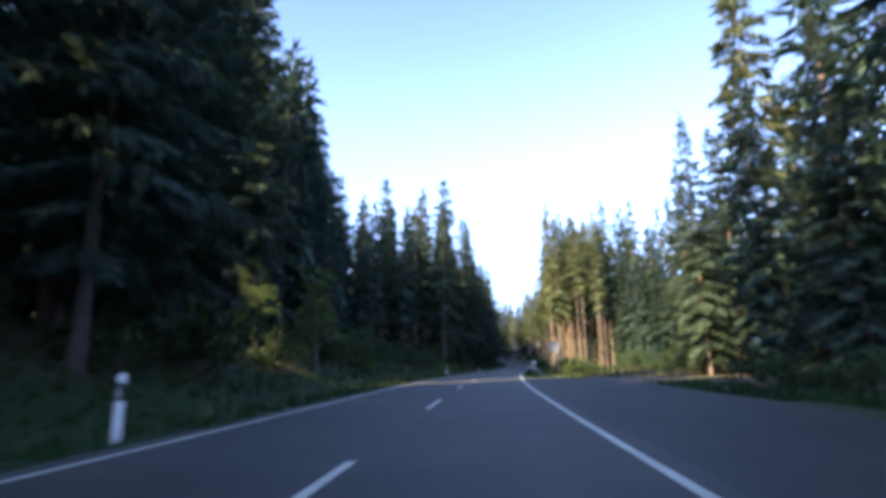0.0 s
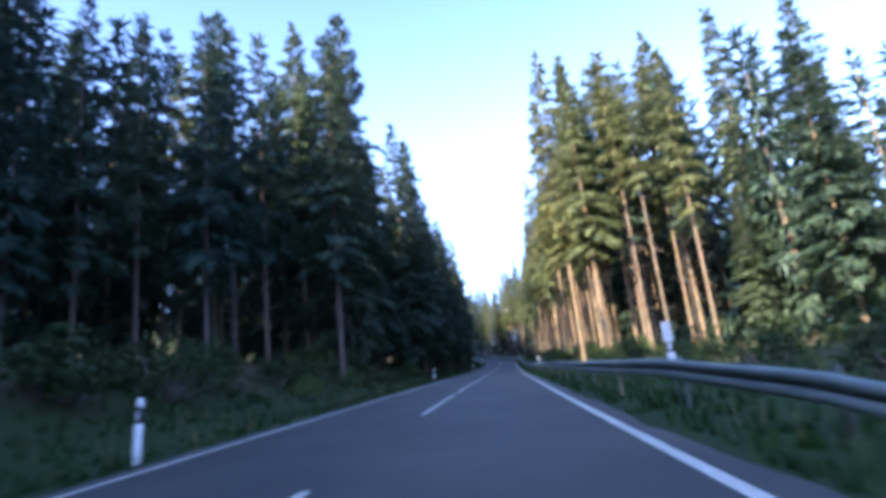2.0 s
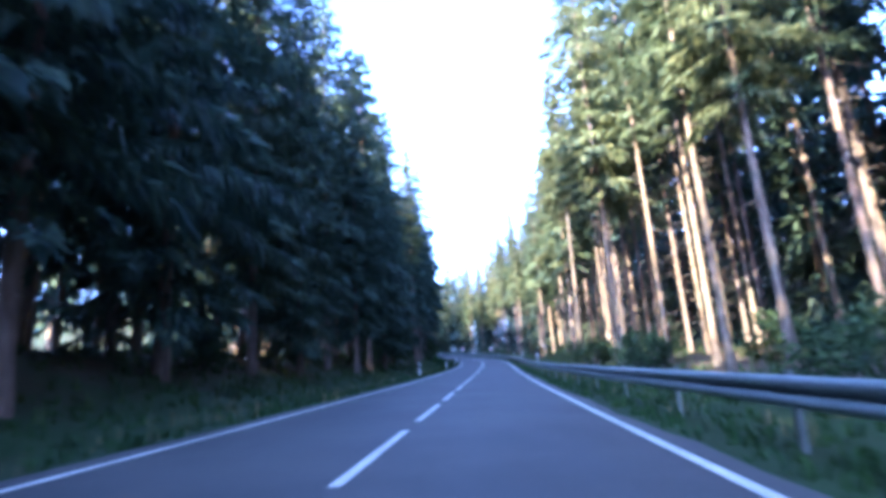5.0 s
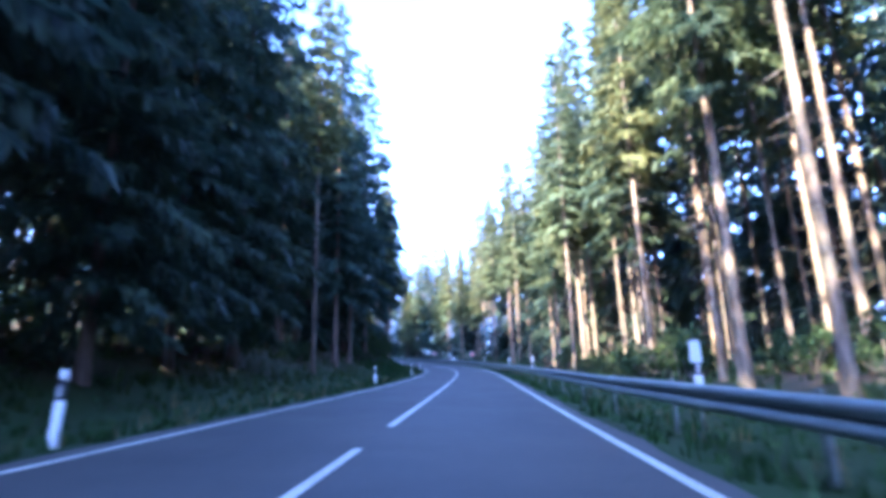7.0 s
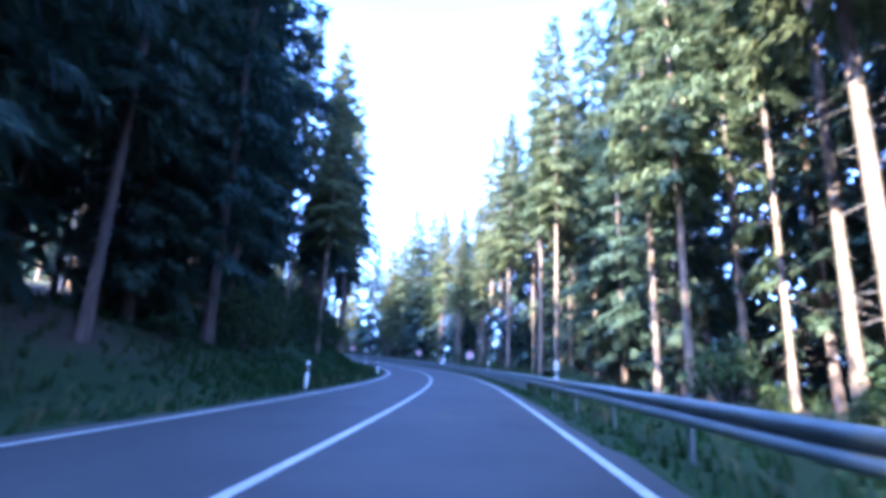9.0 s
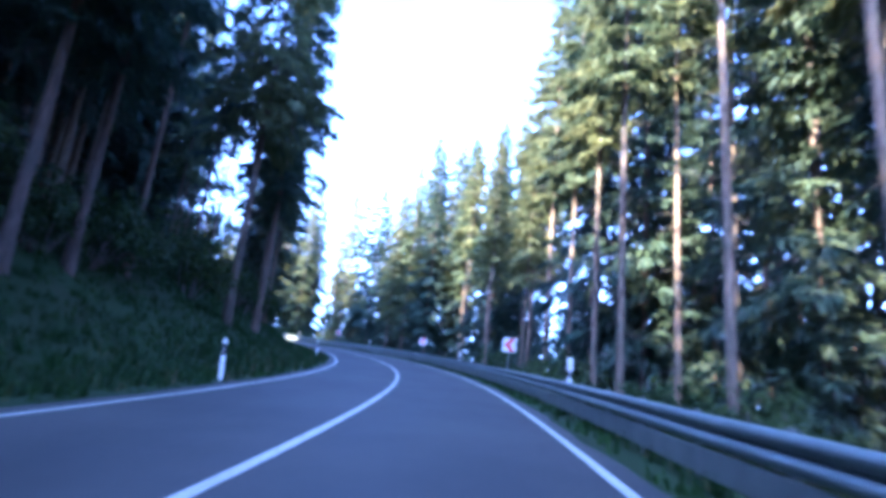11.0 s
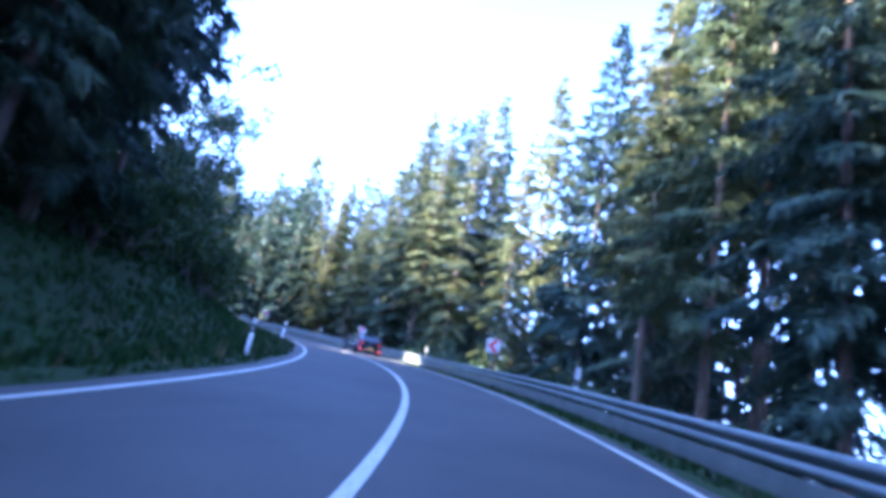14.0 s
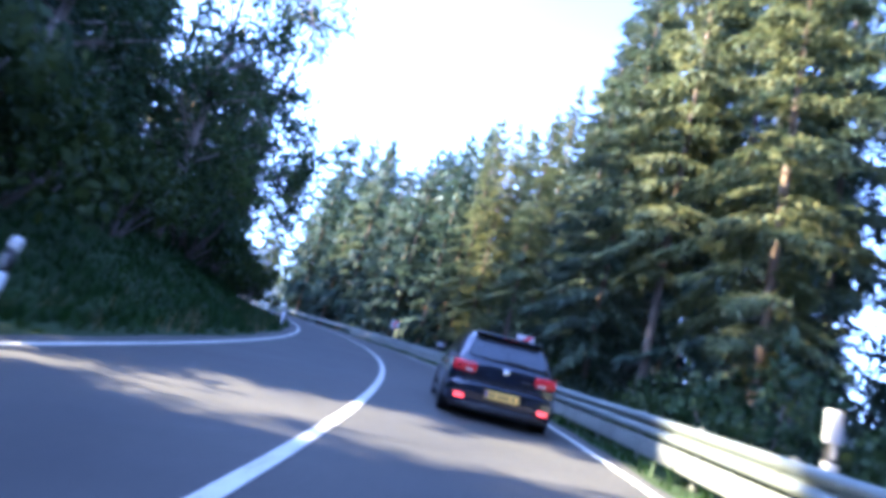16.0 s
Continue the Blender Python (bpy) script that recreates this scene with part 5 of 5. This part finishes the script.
def hatchback():
    car = empty("car")
    part("body", loft_bm([(-0.02, 0.60, 0.42, 0.90), (0.0, 0.76, 0.34, 0.98), (0.06, 0.83, 0.28, 1.00), (0.25, 0.875, 0.22, 1.01), (0.9, 0.893, 0.19, 1.0), (2.2, 0.893, 0.18, 0.985),
                          (3.0, 0.885, 0.18, 0.97), (3.55, 0.86, 0.19, 0.90), (3.95, 0.80, 0.24, 0.80), (4.13, 0.70, 0.30, 0.72), (4.19, 0.55, 0.36, 0.64)], 36, 4.2), CAR_PAINT, car, soft=True)
    # cabin
    bm = bmesh.new()
    rows = []
    for y, zt, wt in [(0.10, 1.00, 0.70), (0.22, 1.16, 0.665), (0.36, 1.36, 0.615), (0.50, 1.425, 0.59), (0.9, 1.465, 0.585), (1.5, 1.475, 0.58), (2.0, 1.45, 0.57), (2.3, 1.40, 0.57), (2.75, 1.18, 0.64), (3.1, 0.985, 0.70)]:
        wb = 0.80
        zb = 0.93
        ring = [(-wb, zb), (-(wb * 0.45 + wt * 0.55), zb + (zt - zb) * 0.55), (-wt, zt - 0.055), (-wt + 0.06, zt - 0.012), (-wt * 0.5, zt + 0.006), (0, zt + 0.010), (wt * 0.5, zt + 0.006), (wt - 0.06, zt - 0.012), (wt, zt - 0.055), (wb * 0.45 + wt * 0.55, zb + (zt - zb) * 0.55), (wb, zb)]
        rows.append([bm.verts.new((x, y, z)) for x, z in ring])
    for r0, r1 in zip(rows, rows[1:]):
        for j in range(10):
            bm.faces.new((r0[j], r0[j + 1], r1[j + 1], r1[j]))
    bm.faces.new(rows[0])
    bm.faces.new(rows[-1][::-1])
    for r0, r1 in zip(rows, rows[1:]):
        bm.faces.new((r0[0], r1[0], r1[10], r0[10]))
    part("cabin", bm, CAR_PAINT, car, soft=True)
    back = Vector((0, -0.81, 0.58))
    glass = part("rear_window", slab_bm([(-0.63, 0.095, 1.03), (0.63, 0.095, 1.03), (0.535, 0.335, 1.365), (-0.535, 0.335, 1.365)], 0.012, back), GLASS_DARK, car, "dark rear window")
    part("wiper", box_bm((0.46, 0.018, 0.022), (0.16, 0.068, 1.055), 0.006, turn=pose(0, 0, 0, 0, 4, 0)), PLASTIC_BLACK, glass, "black wiper")
    part("roof_spoiler", loft_bm([(0.22, 0.50, 1.405, 1.425), (0.30, 0.56, 1.395, 1.435), (0.48, 0.575, 1.39, 1.445)], 20, 4), CAR_PAINT, car, soft=True)
    part("brake_light", box_bm((0.26, 0.02, 0.02), (0, 0.232, 1.408), 0.006), LAMP_RED, car, "narrow high brake light")
    for sg in (-1, 1):
        part("side_window", slab_bm([(sg * 0.785, 0.52, 1.0), (sg * 0.785, 2.85, 1.0), (sg * 0.645, 2.25, 1.36), (sg * 0.635, 0.72, 1.38)], 0.012, (sg, 0, 0.38)), GLASS_DARK, car, "dark side window")
        mirror = part("mirror", loft_bm([(2.30, 0.02, 0.99, 1.01), (2.32, 0.10, 0.95, 1.09), (2.40, 0.11, 0.94, 1.10), (2.47, 0.05, 0.98, 1.06)], 14, 3), CAR_PAINT, car, soft=True)
        mirror.location = (sg * 0.97, 0, 0)
        part("mirror_glass", box_bm((0.15, 0.008, 0.10), (0, 2.314, 1.02), 0.003), CHROME, mirror, "bright mirror glass")
        # tail lamp that wraps round the corner
        bm = loft_bm([(-0.028, 0.155, 0.795, 0.915), (-0.01, 0.18, 0.775, 0.935), (0.05, 0.19, 0.77, 0.945), (0.22, 0.17, 0.80, 0.945)], 24, 5)
        for v in bm.verts:
            if v.co.x > 0.08:
                v.co.y += 0.10 * (v.co.x - 0.08) / 0.11
        if sg < 0:
            for v in bm.verts:
                v.co.x = -v.co.x
        lamp = part("tail_lamp", bm, LAMP_RED, car, "red lit tail lamp", soft=True)
        lamp.location = (sg * 0.645, -0.022, -0.01)
        part("clear_lens", box_bm((0.12, 0.02, 0.035), (-sg * 0.07, -0.026, 0.81), 0.008), LAMP_CLEAR, lamp, "clear lens strip")
        part("fog_lamp", box_bm((0.16, 0.03, 0.07), (sg * 0.655, -0.066, 0.40), 0.018, 3), LAMP_BRIGHT, car, "glowing red lower lamp")
        part("sill", box_bm((0.05, 2.0, 0.09), (sg * 0.875, 2.0, 0.25), 0.02), PLASTIC_BLACK, car)
        for y in (0.78, 3.36):
            turn = pose(0, 0, 0, 0, 90, 0)
            bm = bmesh.new()
            prof = [(0.20, -0.09), (0.285, -0.10), (0.31, -0.085), (0.315, 0), (0.31, 0.085), (0.285, 0.10), (0.20, 0.09)]
            rings = []
            for j in range(30):
                a = 2 * math.pi * j / 30
                rings.append([bm.verts.new((x, r_ * math.cos(a), r_ * math.sin(a))) for r_, x in prof])
            for j in range(30):
                r0, r1 = rings[j], rings[(j + 1) % 30]
                for q in range(6):
                    bm.faces.new((r0[q], r0[q + 1], r1[q + 1], r1[q]))
            wheel = empty("wheel")
            wheel.parent = car
            wheel.location = (sg * 0.785, y, 0.315)
            part("tyre", bm, TYRE, wheel, soft=True)
            rim = tube_bm(0.20, 0.205, 0.12, 30, turn=turn, bevel=0.012)
            part("rim", rim, RIM, wheel, soft=True)
            for k in range(5):
                b2 = box_bm((0.02, 0.05, 0.17), (sg * 0.066, 0, 0.10), 0.006, turn=None)
                bmesh.ops.rotate(b2, cent=(0, 0, 0), matrix=Matrix.Rotation(k * 2 * math.pi / 5, 3, 'X'), verts=b2.verts)
                part("spoke", b2, RIM, wheel)
            part("wheel_arch", tube_bm(0.365, 0.365, 0.02, 30, (sg * 0.888, y, 0.325), turn), PLASTIC_BLACK, car, "dark wheel arch", soft=True)
    bumper = part("bumper", loft_bm([(-0.075, 0.60, 0.36, 0.60), (-0.06, 0.76, 0.30, 0.645), (0.0, 0.835, 0.25, 0.66), (0.10, 0.87, 0.22, 0.66), (0.30, 0.885, 0.22, 0.655)], 32, 5), CAR_PAINT, car, soft=True)
    part("lower_trim", loft_bm([(-0.082, 0.55, 0.24, 0.335), (-0.05, 0.70, 0.22, 0.34), (0.1, 0.80, 0.20, 0.34)], 24, 5), PLASTIC_BLACK, bumper, soft=True)
    part("bumper_edge", box_bm((1.30, 0.02, 0.025), (0, -0.062, 0.665), 0.008), PLASTIC_BLACK, bumper, "dark gap over the bumper")
    plate = part("number_plate", box_bm((0.54, 0.012, 0.125), (0, -0.086, 0.505), 0.006), PLATE, car, "yellow number plate")
    x = -0.20
    for w in (0.030, 0.030, 0.0, 0.030, 0.030, 0.030, 0.0, 0.030):
        if w:
            part("bar", box_bm((w, 0.003, 0.062), (x + w / 2, -0.0932, 0.505)), PLASTIC_BLACK, plate)
        x += (w + 0.030) if w else 0.03
    part("plate_strip", box_bm((0.035, 0.003, 0.105), (-0.245, -0.0932, 0.505)), two_tone("blue_strip", (0.02, 0.05, 0.3), (0.03, 0.07, 0.4), 5, 50, 0.4), plate, "blue strip")
    part("emblem", tube_bm(0.055, 0.052, 0.016, 24, (0, -0.030, 0.875), pose(0, 0, 0, 90, 0, 0), bevel=0.004), CHROME, car, "round chrome badge", soft=True)
    part("chrome_strip", box_bm((0.16, 0.008, 0.012), (0.33, -0.024, 0.80), 0.003), CHROME, car, "small chrome lettering bar")
    part("tailgate_edge", box_bm((1.12, 0.010, 0.012), (0, -0.024, 0.70), 0.003), PLASTIC_BLACK, car)
    for xx in (-0.42, -0.34):
        part("exhaust", tube_bm(0.030, 0.030, 0.14, 14, (xx, -0.06, 0.245), pose(0, 0, 0, 90, 0, 0), bevel=0.004), PLASTIC_BLACK, car, "dark exhaust tip", soft=True)
    part("aerial", tube_bm(0.006, 0.003, 0.22, 8, (0, 0.62, 1.55), pose(0, 0, 0, 35, 0, 0)), PLASTIC_BLACK, car)
    part("underbody", box_bm((1.5, 3.7, 0.12), (0, 2.1, 0.24), 0.03), PLASTIC_BLACK, car)
    for ob in car.children:          # body lowered to fit the car's look from the last camera place
        if not ob.name.startswith("wheel") or ob.name.startswith("wheel_arch"):
            ob.location.z -= 0.065
    return tagged(car, "dark blue hatchback car with lit red rear lamps", "car")


CAR = hatchback()
CAR_S, CAR_U = 305.1, -2.0
p = on_road(CAR_S, CAR_U)
slope = math.degrees(math.atan(float(np.interp(CAR_S, KNOTS, RISE))))
tilt = math.degrees(math.atan(float(np.interp(CAR_S, KNOTS, CROSS))))
CAR.matrix_basis = Matrix.Translation((p.x, p.y, p.z)) @ pose(0, 0, 0, 0, 0, heading(CAR_S + 2)) @ pose(0, 0, 0, slope, tilt, 0)
